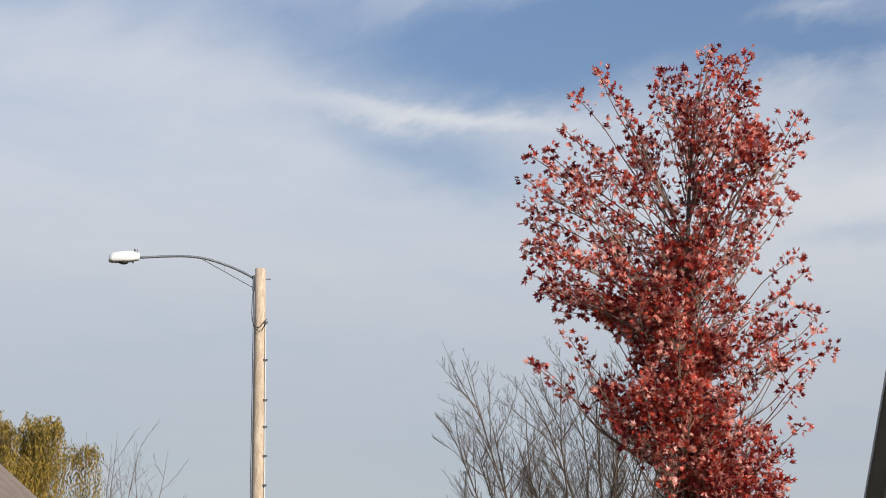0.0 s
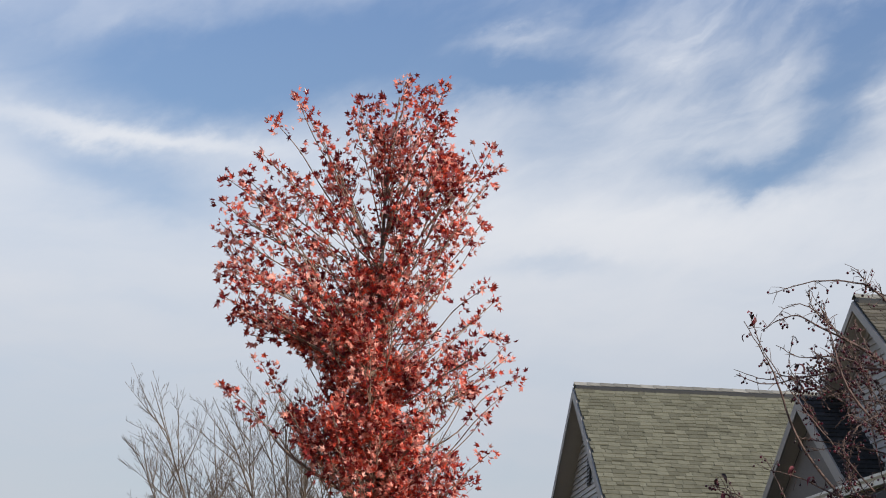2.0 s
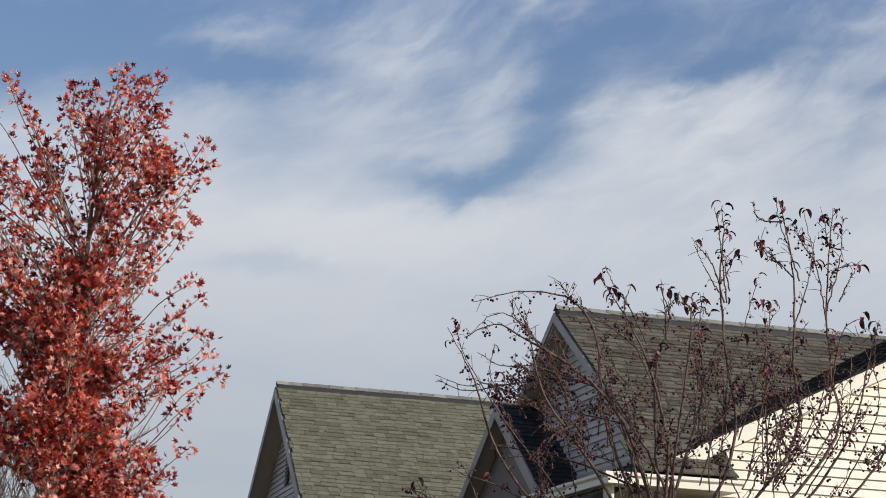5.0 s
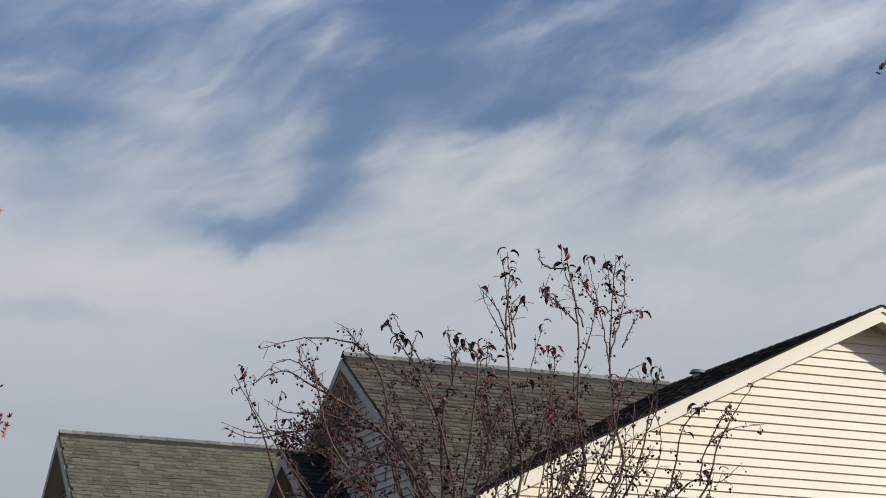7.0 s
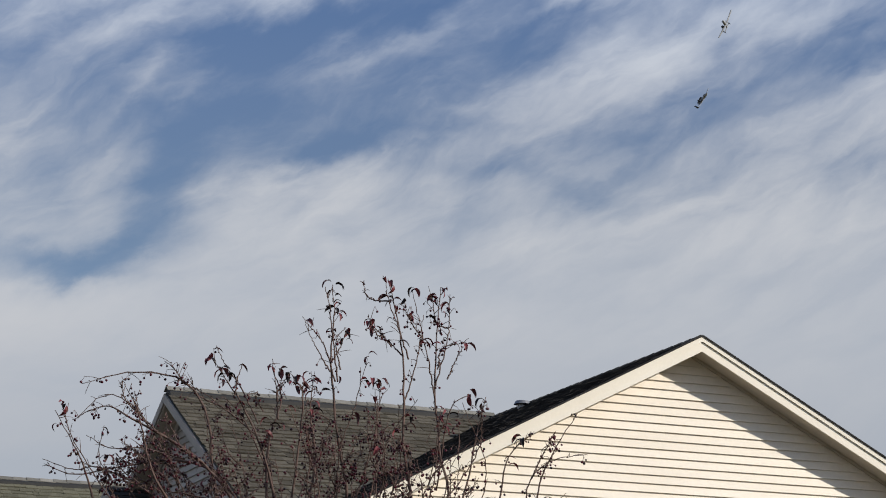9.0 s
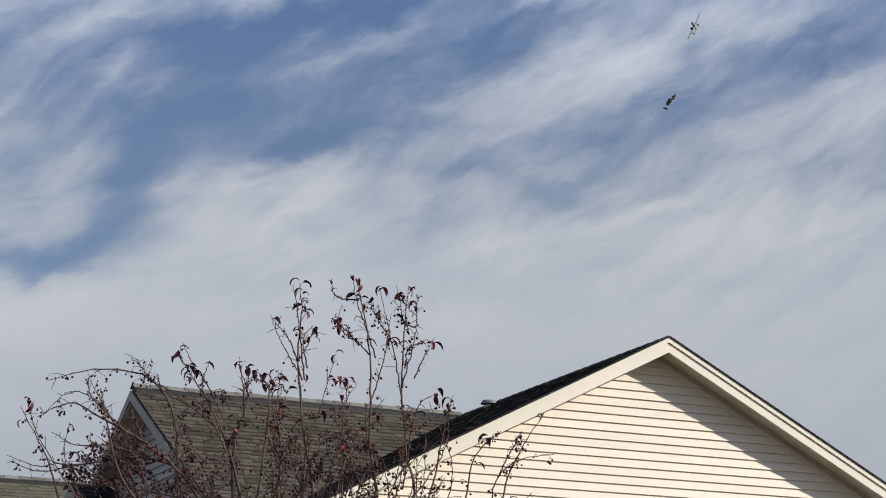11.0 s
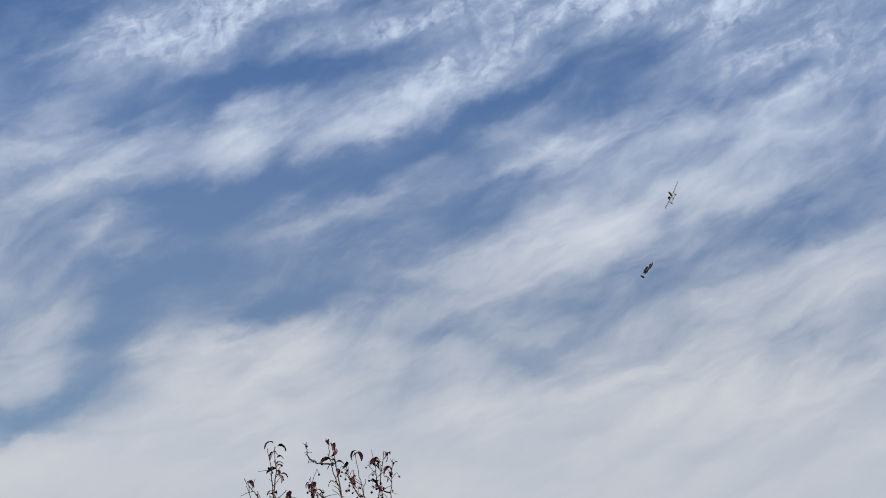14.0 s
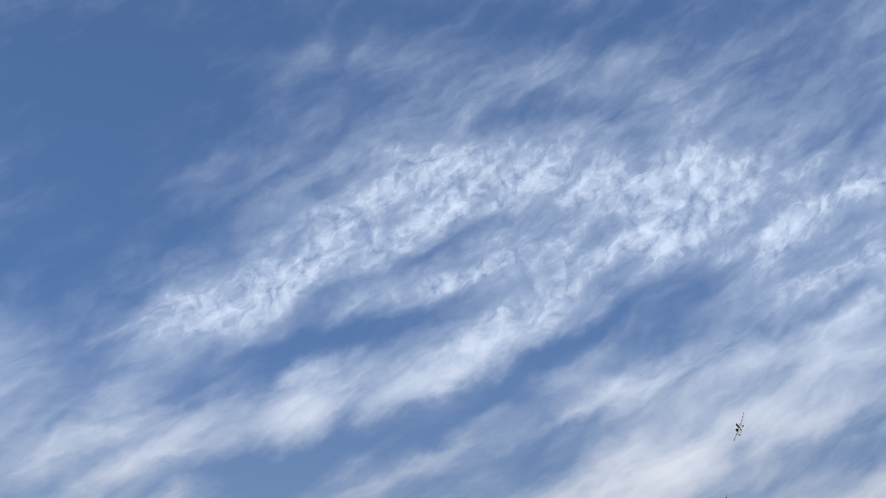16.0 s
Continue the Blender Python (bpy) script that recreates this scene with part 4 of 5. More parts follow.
made = 0
while made < 112:
    h = rng.uniform(2.4, 6.0)
    low, high = -side_left(h), side_right(h)
    u = rng.uniform(low, high)
    w = 0.5 * (high - low)
    depth = rng.uniform(-1, 1) * min(w, 0.95) * math.sqrt(max(0.0, 1 - ((u - 0.5 * (low + high)) / w) ** 2))
    if rng.random() < (0.25 if u > 0.4 and h < 4.4 else 0.0):
        continue
    reach = math.hypot(u, depth)
    foot = 3.75 if u < -0.3 and h > 4.2 else 2.1
    maple_limb(m_at(u, depth, h), max(foot, h - 0.40 - 1.0 * reach), 0.004 + 0.002 * reach, 6, 1 if h > 4.4 else 2, False)
    made += 1
# dense short growth close to the trunk in the lower half
for _ in range(470):
    h = 2.2 + 2.5 * rng.random() ** 1.2
    a, r = rng.uniform(0, 6.283), abs(rng.gauss(0, 0.30 if h < 3.7 else 0.26))
    q = trunk_at(h) + Vector((math.cos(a) * r + float(np.interp(h, (2.2, 3.1, 3.7, 4.4), (0.22, 0.20, 0.0, -0.12))), math.sin(a) * r, rng.uniform(0, 0.2)))
    tube(twig_v, twig_f, [trunk_at(h), q], [0.004, 0.002], 4, False)
    sprig(q, (math.cos(a), math.sin(a), 0.3), rng.randint(4, 7), 0.08)
# lighter growth along the leader in the upper crown
for _ in range(45):
    h = rng.uniform(4.5, 5.9)
    a, r = rng.uniform(0, 6.283), abs(rng.gauss(0, 0.24))
    foot = trunk_at(h)
    q = foot + Vector((math.cos(a) * r + 0.05, math.sin(a) * r, rng.uniform(0.05, 0.25)))
    tube(twig_v, twig_f, [foot, q], [0.003, 0.0018], 4, False)
    sprig(q, (math.cos(a), math.sin(a), 0.6), rng.randint(3, 5), 0.085)
mesh("twigs", twig_v, twig_f, MAPLE_TWIG, maple)["kind"] = "stuff"
leaf_cloud("leaves", MAPLE_SHAPE, MAPLE_TRIS, leaf_spots, MAPLE_LEAF, maple, "crimson and maroon five-lobed maple leaves")

# ---------------------------------------------------------------- crab apple, half bare, with fruit
rng = random.Random(21)
CA = radians(18.46)
C_RIGHT, C_AWAY = Vector((math.cos(CA), -math.sin(CA), 0)), Vector((math.sin(CA), math.cos(CA), 0))
c_base = C_AWAY * 8.0 + C_RIGHT * -0.12
crab = thing("crab_apple_tree", "nearly bare crab apple tree with small dark red fruit", "tree", *c_base)


def c_at(across, height, away=0.0):
    k = 1 + away / 8.0             # farther limbs reach a little higher and wider
    return C_AWAY * (8.0 + away) + C_RIGHT * across * k + Vector((0, 0, EYE + (height - EYE) * k))


v, f = [], []
tube(v, f, curve([c_at(-0.12, -0.05), c_at(-0.13, 0.9), c_at(-0.11, 1.5), c_at(-0.11, 2.0), c_at(-0.12, 2.35)], 16), [0.055 - 0.0018 * i for i in range(17)], 10)
mesh("trunk", v, f, CRAB_BARK, crab, "red-brown trunk", True)
C_TWIGS, C_FACES, C_FRUIT, C_LEAVES = [], [], [], []
# a withered leaf: folded along its rib, arching over and hanging by its tip
CRAB_SHAPE = [(0, 0, 0), (0.12, 0.22, 0.17), (-0.12, 0.22, 0.17), (0.21, 0.48, 0.16), (-0.21, 0.48, 0.16), (0.20, 0.72, -0.06), (-0.20, 0.72, -0.06),
              (0.12, 0.84, -0.36), (-0.12, 0.84, -0.36), (0, 0.84, -0.66), (0, 0.22, 0.10), (0, 0.48, 0.06), (0, 0.68, -0.12), (0, 0.76, -0.38)]
CRAB_TRIS = [(0, 1, 10), (0, 10, 2), (1, 3, 11, 10), (10, 11, 4, 2), (3, 5, 12, 11), (11, 12, 6, 4), (5, 7, 13, 12), (12, 13, 8, 6), (7, 9, 13), (13, 9, 8)]


def crab_leaves(p, n):
    for _ in range(n):
        d = Vector((rng.gauss(0, 0.8), rng.gauss(0, 0.8), rng.uniform(-0.5, 0.6))).normalized()
        C_LEAVES.append((Vector(p) + Vector((rng.gauss(0, 0.010), rng.gauss(0, 0.010), rng.gauss(0, 0.010))), d, rng.uniform(0.031, 0.050), (rng.gauss(0, 0.35), rng.gauss(0, 0.35), 1)))


def fruit(p):
    s = rng.uniform(0.006, 0.015)
    d = Vector((rng.gauss(0, 0.6), rng.gauss(0, 0.6), -1)).normalized()
    q = Vector(p) + d * s * 2.0
    tube(C_TWIGS, C_FACES, [p, q], [0.0009, 0.0007], 3, False)
    C_FRUIT.append((q, rng.uniform(0.0042, 0.0068)))


def crab_branch(pts, thick, leaves, bearing, kids, own=True):
    """A knotty branch through pts with spurs, fruit and leaves."""
    n = 26
    line = curve(pts, n)
    for i in range(2, n):
        line[i] += Vector((rng.gauss(0, 0.0016), rng.gauss(0, 0.0016), rng.gauss(0, 0.0016)))
    vv, ff = ([], []) if own else (C_TWIGS, C_FACES)
    tube(vv, ff, line, [thick * (1 - i / (n + 1)) + 0.0011 for i in range(n + 1)], 6)
    if own:
        mesh("branch", vv, ff, CRAB_BARK, crab, "", True)
    sparse = min(1.0, (line[-1] - line[0]).length / 0.9)
    for i in range(6, n):
        p = line[i]
        way = (line[i] - line[i - 1]).normalized()
        for _ in range(2):
            if rng.random() < (0.50 * sparse + 0.08 if own else 0.42):      # spur
                d = (way * rng.uniform(0.2, 0.9) + Vector((rng.gauss(0, 0.7), rng.gauss(0, 0.7), rng.gauss(0.1, 0.6)))).normalized()
                ln = rng.choice((0.012, 0.018, 0.025, 0.035, 0.06))
                q = p + d * ln
                tube(C_TWIGS, C_FACES, [p, p + d * ln * 0.5 + Vector((0, 0, 0.003)), q], [0.0014, 0.0012, 0.0008], 4, False)
                for _ in range(rng.choice((0, 1, 1, 2, 3))):
                    if rng.random() < bearing * (0.35 if own and i > 17 and leaves > 0.6 else 1.0):
                        fruit(q)
                if i > 10 and rng.random() < sparse * leaves * (0.85 if i > 20 else 0.28):
                    crab_leaves(q, rng.randint(1, 2))
        if kids and i < 17 and rng.random() < kids:
            d = (way * 0.9 + Vector((rng.gauss(0, 0.55), rng.gauss(0, 0.55), rng.gauss(0.15, 0.45)))).normalized()
            ln = rng.uniform(0.08, 0.24)
            e = p + d * ln + Vector((0, 0, rng.uniform(-0.03, 0.06)))
            crab_branch([p, p + d * ln * 0.5 + Vector((rng.gauss(0, 0.02), rng.gauss(0, 0.02), -0.015)), e], 0.0026, leaves * 0.6, bearing, 0, False)
    if leaves > 0.5:
        crab_leaves(line[-1], rng.randint(1, 3))


# the limbs: points as across, height, away
LIMBS_LEFT = [
    [(-0.12, 2.1, 0), (-0.34, 2.59, 0.05), (-0.41, 2.99, 0.1), (-0.53, 3.14, 0.1), (-0.73, 3.16, 0.08), (-0.92, 3.11, 0.05)],
    [(-0.12, 2.2, 0), (-0.28, 2.63, -0.1), (-0.48, 2.84, -0.15), (-0.71, 2.97, -0.2), (-0.82, 3.02, -0.2), (-0.95, 2.96, -0.2)],
    [(-0.12, 2.0, 0), (-0.30, 2.66, 0.1), (-0.48, 2.80, 0.15), (-0.72, 2.78, 0.2), (-0.92, 2.74, 0.2), (-1.05, 2.78, 0.2)],
    [(-0.12, 1.8, 0), (-0.55, 2.2, -0.1), (-0.79, 2.50, -0.15), (-0.88, 2.74, -0.2), (-0.92, 2.83, -0.2), (-1.02, 3.0, -0.2)],
    [(-0.28, 2.63, -0.1), (-0.55, 2.68, 0.0), (-0.71, 2.72, 0.05), (-0.83, 2.79, 0.1), (-0.82, 2.94, 0.1)],
    [(-0.10, 2.1, 0), (-0.15, 2.34, 0.12), (-0.26, 2.39, 0.15), (-0.45, 2.46, 0.2), (-0.71, 2.51, 0.2), (-0.82, 2.52, 0.2)],
    [(-0.11, 1.9, 0), (-0.46, 2.26, 0.15), (-0.61, 2.28, 0.2), (-0.79, 2.36, 0.2), (-0.94, 2.40, 0.2)],
    [(-0.12, 1.75, 0), (-0.70, 2.12, 0.0), (-0.96, 2.24, 0.0), (-1.04, 2.29, 0.0), (-1.14, 2.33, 0.0)],
    [(-0.10, 2.1, 0), (-0.08, 2.28, 0.0), (-0.17, 2.50, -0.05), (-0.31, 2.69, -0.1), (-0.46, 2.82, -0.1), (-0.58, 2.90, -0.1)],
    [(-0.10, 2.1, 0), (-0.07, 2.28, 0.0), (-0.09, 2.49, 0.05), (-0.15, 2.74, 0.1), (-0.25, 2.96, 0.1), (-0.33, 3.06, 0.1)],
    [(-0.12, 2.0, 0), (-0.40, 2.45, -0.2), (-0.60, 2.72, -0.25), (-0.66, 2.90, -0.25), (-0.70, 3.06, -0.25)],
]
LIMBS_UP = [
    [(-0.12, 2.1, 0), (-0.10, 2.52, -0.1), (-0.18, 2.85, -0.12), (-0.30, 3.09, -0.15), (-0.40, 3.23, -0.15)],
    [(-0.30, 3.07, -0.15), (-0.29, 3.14, -0.15), (-0.27, 3.21, -0.15)],
    [(-0.12, 2.2, 0), (-0.16, 2.80, 0.1), (-0.11, 3.06, 0.15), (-0.15, 3.19, 0.2)],
    [(-0.11, 2.1, 0), (-0.07, 2.52, -0.15), (-0.02, 3.03, -0.2), (-0.06, 3.16, -0.2)],
    [(-0.11, 2.0, 0), (0.16, 2.53, 0.1), (0.11, 3.01, 0.12), (0.09, 3.24, 0.12), (0.10, 3.41, 0.1), (0.09, 3.55, 0.1)],
    [(0.09, 3.18, 0.12), (0.04, 3.26, 0.1), (-0.02, 3.38, 0.1)],
    [(0.09, 3.22, 0.12), (0.13, 3.29, 0.14), (0.15, 3.36, 0.14)],
    [(-0.11, 1.9, 0), (0.38, 2.54, -0.1), (0.39, 2.91, -0.12), (0.39, 3.19, -0.12), (0.36, 3.42, -0.12), (0.32, 3.58, -0.12)],
    [(0.39, 3.25, -0.12), (0.32, 3.32, -0.1), (0.26, 3.38, -0.1)],
    [(-0.1, 1.8, 0), (0.53, 2.54, 0.1), (0.54, 2.87, 0.12), (0.52, 3.10, 0.15), (0.53, 3.38, 0.15), (0.54, 3.55, 0.15)],
    [(0.52, 3.08, 0.12), (0.48, 3.29, 0.1), (0.42, 3.54, 0.1)],
    [(0.52, 3.12, 0.15), (0.57, 3.33, 0.15), (0.58, 3.52, 0.15)],
    [(0.53, 3.2, 0.12), (0.55, 3.29, 0.1), (0.65, 3.32, 0.1)],
    [(0.39, 3.05, -0.12), (0.44, 3.22, -0.1), (0.47, 3.43, -0.1)],
    [(0.53, 2.7, 0.1), (0.58, 3.02, 0.0), (0.66, 3.10, 0.0)],
    [(0.13, 2.6, 0.1), (0.13, 2.84, 0.1), (0.19, 3.03, 0.1), (0.24, 3.24, 0.05)],
    [(0.30, 2.45, -0.1), (0.28, 2.9, -0.15), (0.30, 3.14, -0.15)],
    [(-0.11, 2.2, 0), (0.03, 2.75, 0.15), (0.01, 3.0, 0.2), (0.02, 3.14, 0.2)],
]
LIMBS_RIGHT = [
    [(-0.1, 1.7, 0), (0.6, 2.2, -0.15), (0.89, 2.55, -0.2), (0.97, 2.79, -0.2), (1.11, 3.03, -0.2)],
    [(-0.1, 1.8, 0), (0.5, 2.25, 0.1), (0.75, 2.55, 0.15), (0.82, 2.83, 0.15), (0.93, 2.95, 0.15)],
    [(0.89, 2.60, -0.2), (0.91, 2.74, -0.2), (1.0, 2.83, -0.2), (1.15, 2.86, -0.2)],
    [(-0.1, 1.9, 0), (0.4, 2.3, 0.1), (0.62, 2.62, 0.1), (0.69, 2.92, 0.1), (0.73, 3.09, 0.1)],
    [(0.75, 2.50, 0.15), (0.86, 2.62, 0.1), (0.97, 2.62, 0.1), (1.06, 2.70, 0.1)],
]
# thin bare shoots that reach out of the crown
LIMBS_BARE = [
    [(-0.67, 2.71, 0.1), (-0.84, 2.77, 0.1), (-0.93, 2.76, 0.1), (-1.06, 2.80, 0.1)],
    [(-0.52, 2.86, -0.1), (-0.64, 2.95, -0.1), (-0.73, 3.04, -0.1), (-0.83, 3.06, -0.1), (-0.94, 2.96, -0.1)],
    [(-0.50, 2.31, -0.2), (-0.69, 2.53, -0.2), (-0.84, 2.73, -0.2), (-0.94, 2.88, -0.2), (-0.99, 3.01, -0.2)],
    [(-0.20, 2.96, 0.1), (-0.27, 3.10, 0.1), (-0.34, 3.20, 0.1), (-0.38, 3.28, 0.1)],
    [(-0.12, 2.98, 0), (-0.13, 3.10, 0), (-0.15, 3.23, 0)],
    [(-0.20, 2.91, 0.2), (-0.41, 3.07, 0.2), (-0.53, 3.14, 0.2)],
    [(-0.49, 2.81, -0.1), (-0.66, 2.85, -0.1), (-0.79, 2.85, -0.1), (-0.89, 2.90, -0.1)],
    [(0.11, 3.14, -0.12), (0.07, 3.27, -0.12), (0.02, 3.35, -0.12), (-0.02, 3.39, -0.12)],
    [(0.12, 3.14, -0.1), (0.10, 3.30, -0.1), (0.08, 3.45, -0.1), (0.06, 3.54, -0.1)],
    [(0.13, 3.19, 0), (0.11, 3.31, 0), (0.15, 3.37, 0)],
    [(0.41, 3.24, 0.1), (0.36, 3.39, 0.1), (0.32, 3.50, 0.1), (0.31, 3.59, 0.1)],
    [(0.57, 3.16, 0.1), (0.60, 3.23, 0.1), (0.63, 3.29, 0.1)],
    [(0.34, 3.29, 0.1), (0.30, 3.34, 0.1), (0.26, 3.37, 0.1)],
]
for pts in LIMBS_BARE:
    crab_branch([c_at(*p) for p in pts], 0.0024, 0.10, 0.12, 0.02)
crab_leaves(c_at(*LIMBS_BARE[2][-1]), 3)
for limbs, thick, leaves, bearing, kids in ((LIMBS_LEFT, 0.0062, 0.08, 0.75, 0.15), (LIMBS_UP, 0.0062, 0.80, 0.70, 0.04), (LIMBS_RIGHT, 0.0062, 0.50, 0.90, 0.16)):
    for k, pts in enumerate(limbs):
        crab_branch([c_at(*p) for p in pts], thick if pts[0][1] < 2.4 else 0.0023, leaves, bearing, kids)
# close bunches of fruit on short wood, thickest on the outer left of the crown
for n in range(24):
    u, h, w = rng.gauss(-0.74, 0.10), rng.gauss(2.80, 0.08), rng.uniform(-0.25, 0.25)
    if n % 3 == 0:
        u, h = rng.uniform(-0.5, 0.5), rng.gauss(2.95, 0.09)
    e = c_at(u, h, w)
    a = e + Vector((rng.uniform(0.02, 0.12), rng.gauss(0, 0.05), -rng.uniform(0.06, 0.14)))
    crab_branch([a, (a + e) * 0.5 + Vector((rng.gauss(0, 0.02), rng.gauss(0, 0.02), 0.01)), e], 0.0017, 0.05, 1.0, 0.0, False)
# inner tangle of fruiting wood
for n in range(68):
    u, h, w = rng.uniform(-0.72, 0.74), 2.40 + 0.74 * rng.random() ** 0.6, rng.uniform(-0.45, 0.5)
    if n < 16:                     # the upper left, where the fruit hangs thickest
        u, h = rng.uniform(-0.75, 0.55), rng.uniform(2.80, 3.10)
    a = c_at(u * 0.80 + rng.gauss(0, 0.08), 2.25 + rng.uniform(0, 0.4), w * 0.4)
    e = c_at(u, h - 0.10 * abs(u), w)
    crab_branch([a, (a + e) * 0.5 + Vector((rng.gauss(0, 0.05), rng.gauss(0, 0.05), rng.gauss(0, 0.04))), e], 0.0019, 0.05, 0.62, 0.06, False)
mesh("twigs", C_TWIGS, C_FACES, CRAB_BARK, crab)["kind"] = "stuff"
leaf_cloud("leaves", CRAB_SHAPE, CRAB_TRIS, C_LEAVES, CRAB_LEAF, crab, "curled withered dark red leaves")
ico = bmesh.new()
bmesh.ops.create_icosphere(ico, subdivisions=1, radius=1.0)
ico.verts.ensure_lookup_table()
sv = np.array([x.co for x in ico.verts])
sf = [[x.index for x in t.verts] for t in ico.faces]
ico.free()
v, f = [], []
for q, r in C_FRUIT:
    k = len(v)
    v += (sv * r + np.array(q)).tolist()
    f += [tuple(k + i for i in t) for t in sf]
fo = mesh("fruit", v, f, CRAB_FRUIT, crab, "small dark red crab apples", True)
fo["kind"] = "stuff"


# ---------------------------------------------------------------- bare trees and the willow beyond
def bare_tree(base, stems, height, seed, spread, label, lift=0.35, thick=0.05, depth=4, kids=9):
    r = random.Random(seed)
    tree = thing("bare_tree", label, "tree", *base)
    tv, tf = [], []

    def grow(p, way, ln, rad, level):
        pts, d = [p], way.copy()
        for _ in range(5):
            d = (d + Vector((r.gauss(0, 0.05), r.gauss(0, 0.05), 0.035))).normalized()
            pts.append(pts[-1] + d * ln / 5)
        tube(tv, tf, pts, [max(rad * (1 - 0.85 * i / 5), 0.0035) for i in range(6)], 6 if level > 1 else 3, False)
        if level == 0:
            return
        for k in range(r.randint(*((3, 5), (6, 9), (13, 17))[level - 1])):
            s = 0.12 + 0.86 * (k + r.random()) / (17 if level == 3 else 9 if level == 2 else 5)
            s = min(s, 0.98)
            i = min(int(s * 5), 4)
            q = pts[i].lerp(pts[i + 1], s * 5 - i)
            out = Vector((r.gauss(0, 1), r.gauss(0, 1), r.gauss(0.15, 0.5))).normalized()
            grow(q, (d * 0.9 + out * 0.68).normalized(), ln * r.uniform(0.22, 0.40) * (1.25 - 0.55 * s), rad * 0.34, level - 1)

    for k in range(stems):
        a = 2 * math.pi * (k + r.random() * 0.6) / stems
        tilt = spread * r.uniform(0.35, 1.15)
        tall = height * (1.12 - 0.7 * tilt)
        way = Vector((math.cos(a) * tilt, math.sin(a) * tilt, 1)).normalized()
        sv_, sf_ = [], []
        p = Vector(base) + Vector((math.cos(a) * 0.1, math.sin(a) * 0.1, -0.05))
        mid = p + way * tall * lift
        tube(sv_, sf_, [p, p.lerp(mid, 0.5) + Vector((0, 0, 0.1)), mid], [thick * 1.6, thick * 1.3, thick], 8)
        mesh("trunk" if stems == 1 else "stem", sv_, sf_, BARE_BARK, tree, "", True)
        grow(mid, (way + Vector((0, 0, 0.12))).normalized(), tall * (1 - lift), thick, depth - 1)
    mesh("branches", tv, tf, BARE_BARK, tree, "fine brown bare twigs")["kind"] = "stuff"
    return tree


def away(az, dist):
    return Vector((dist * math.sin(radians(az)), dist * math.cos(radians(az)), 0))


bare_tree(away(-2.3, 45), 17, 9.6, 8, 0.74, "bare multi-stemmed tree with fine brown twigs", 0.25, 0.040)
bare_tree(away(-0.7, 46), 12, 9.0, 11, 0.50, "bare multi-stemmed tree with fine brown twigs", 0.25, 0.040)
bare_tree(away(-15.9, 62), 4, 6.6, 3, 0.16, "thin bare sapling with upright twigs", 0.4, 0.022, 3)
bare_tree(away(-14.9, 63), 3, 6.2, 4, 0.16, "thin bare sapling with upright twigs", 0.4, 0.022, 3)

rng = random.Random(33)
w_base = away(-18.6, 60)
willow = thing("willow_tree", "weeping willow turning yellow, drooping streamers", "tree", *w_base)
v, f = [], []
tube(v, f, curve([w_base + Vector((0, 0, -0.05)), w_base + Vector((0.1, 0, 1.5)), w_base + Vector((0.0, 0.1, 3.2)), w_base + Vector((0.15, 0, 5.2))], 10), [0.32 - 0.022 * i for i in range(11)], 10)
mesh("trunk", v, f, BARE_BARK, willow, "", True)
W_SHAPE = [(0, 0, 0), (0.13, 0.4, 0.02), (0, 1, 0), (-0.13, 0.4, 0.02)]
streams, tv, tf = [], [], []
for k in range(40):
    a = rng.uniform(0, 6.283)
    reach = rng.uniform(0.3, 2.9)
    h = 7.15 - 0.20 * reach ** 2 * rng.uniform(0.7, 1.0) + rng.uniform(-0.5, 0.1)
    p0 = w_base + Vector((0, 0, rng.uniform(2.8, 5.0)))
    top = w_base + Vector((math.cos(a) * reach, math.sin(a) * reach, h))
    line = curve([p0, p0.lerp(top, 0.55) + Vector((0, 0, 0.5)), top], 8)
    tube(tv, tf, line, [0.036 - 0.004 * i for i in range(9)], 5, False)
    for n in range(34):
        q = line[8 if n % 3 == 0 else rng.randint(3, 8)] + Vector((rng.gauss(0, 0.13), rng.gauss(0, 0.13), rng.gauss(0.02, 0.08)))
        drift = Vector((rng.gauss(0, 0.10) + math.cos(a) * 0.12, rng.gauss(0, 0.10) + math.sin(a) * 0.12, 0))
        ln = rng.uniform(0.9, 3.2)
        for i in range(int(ln * 20)):
            s = i / 22
            p = q + drift * min(s, 1) * 1.2 + Vector((rng.gauss(0, 0.035), rng.gauss(0, 0.035), 0.25 * math.sin(min(s * 3, 3.14)) - s))
            streams.append((p, (rng.gauss(0, 0.5), rng.gauss(0, 0.5), -1), rng.uniform(0.08, 0.14), (rng.gauss(0, 1), rng.gauss(0, 1), 0.1)))
mesh("limbs", tv, tf, BARE_BARK, willow)["kind"] = "stuff"
leaf_cloud("streamers", W_SHAPE, [(0, 1, 2), (0, 2, 3)], streams, WILLOW_LEAF, willow, "yellow and olive hanging willow leaves")

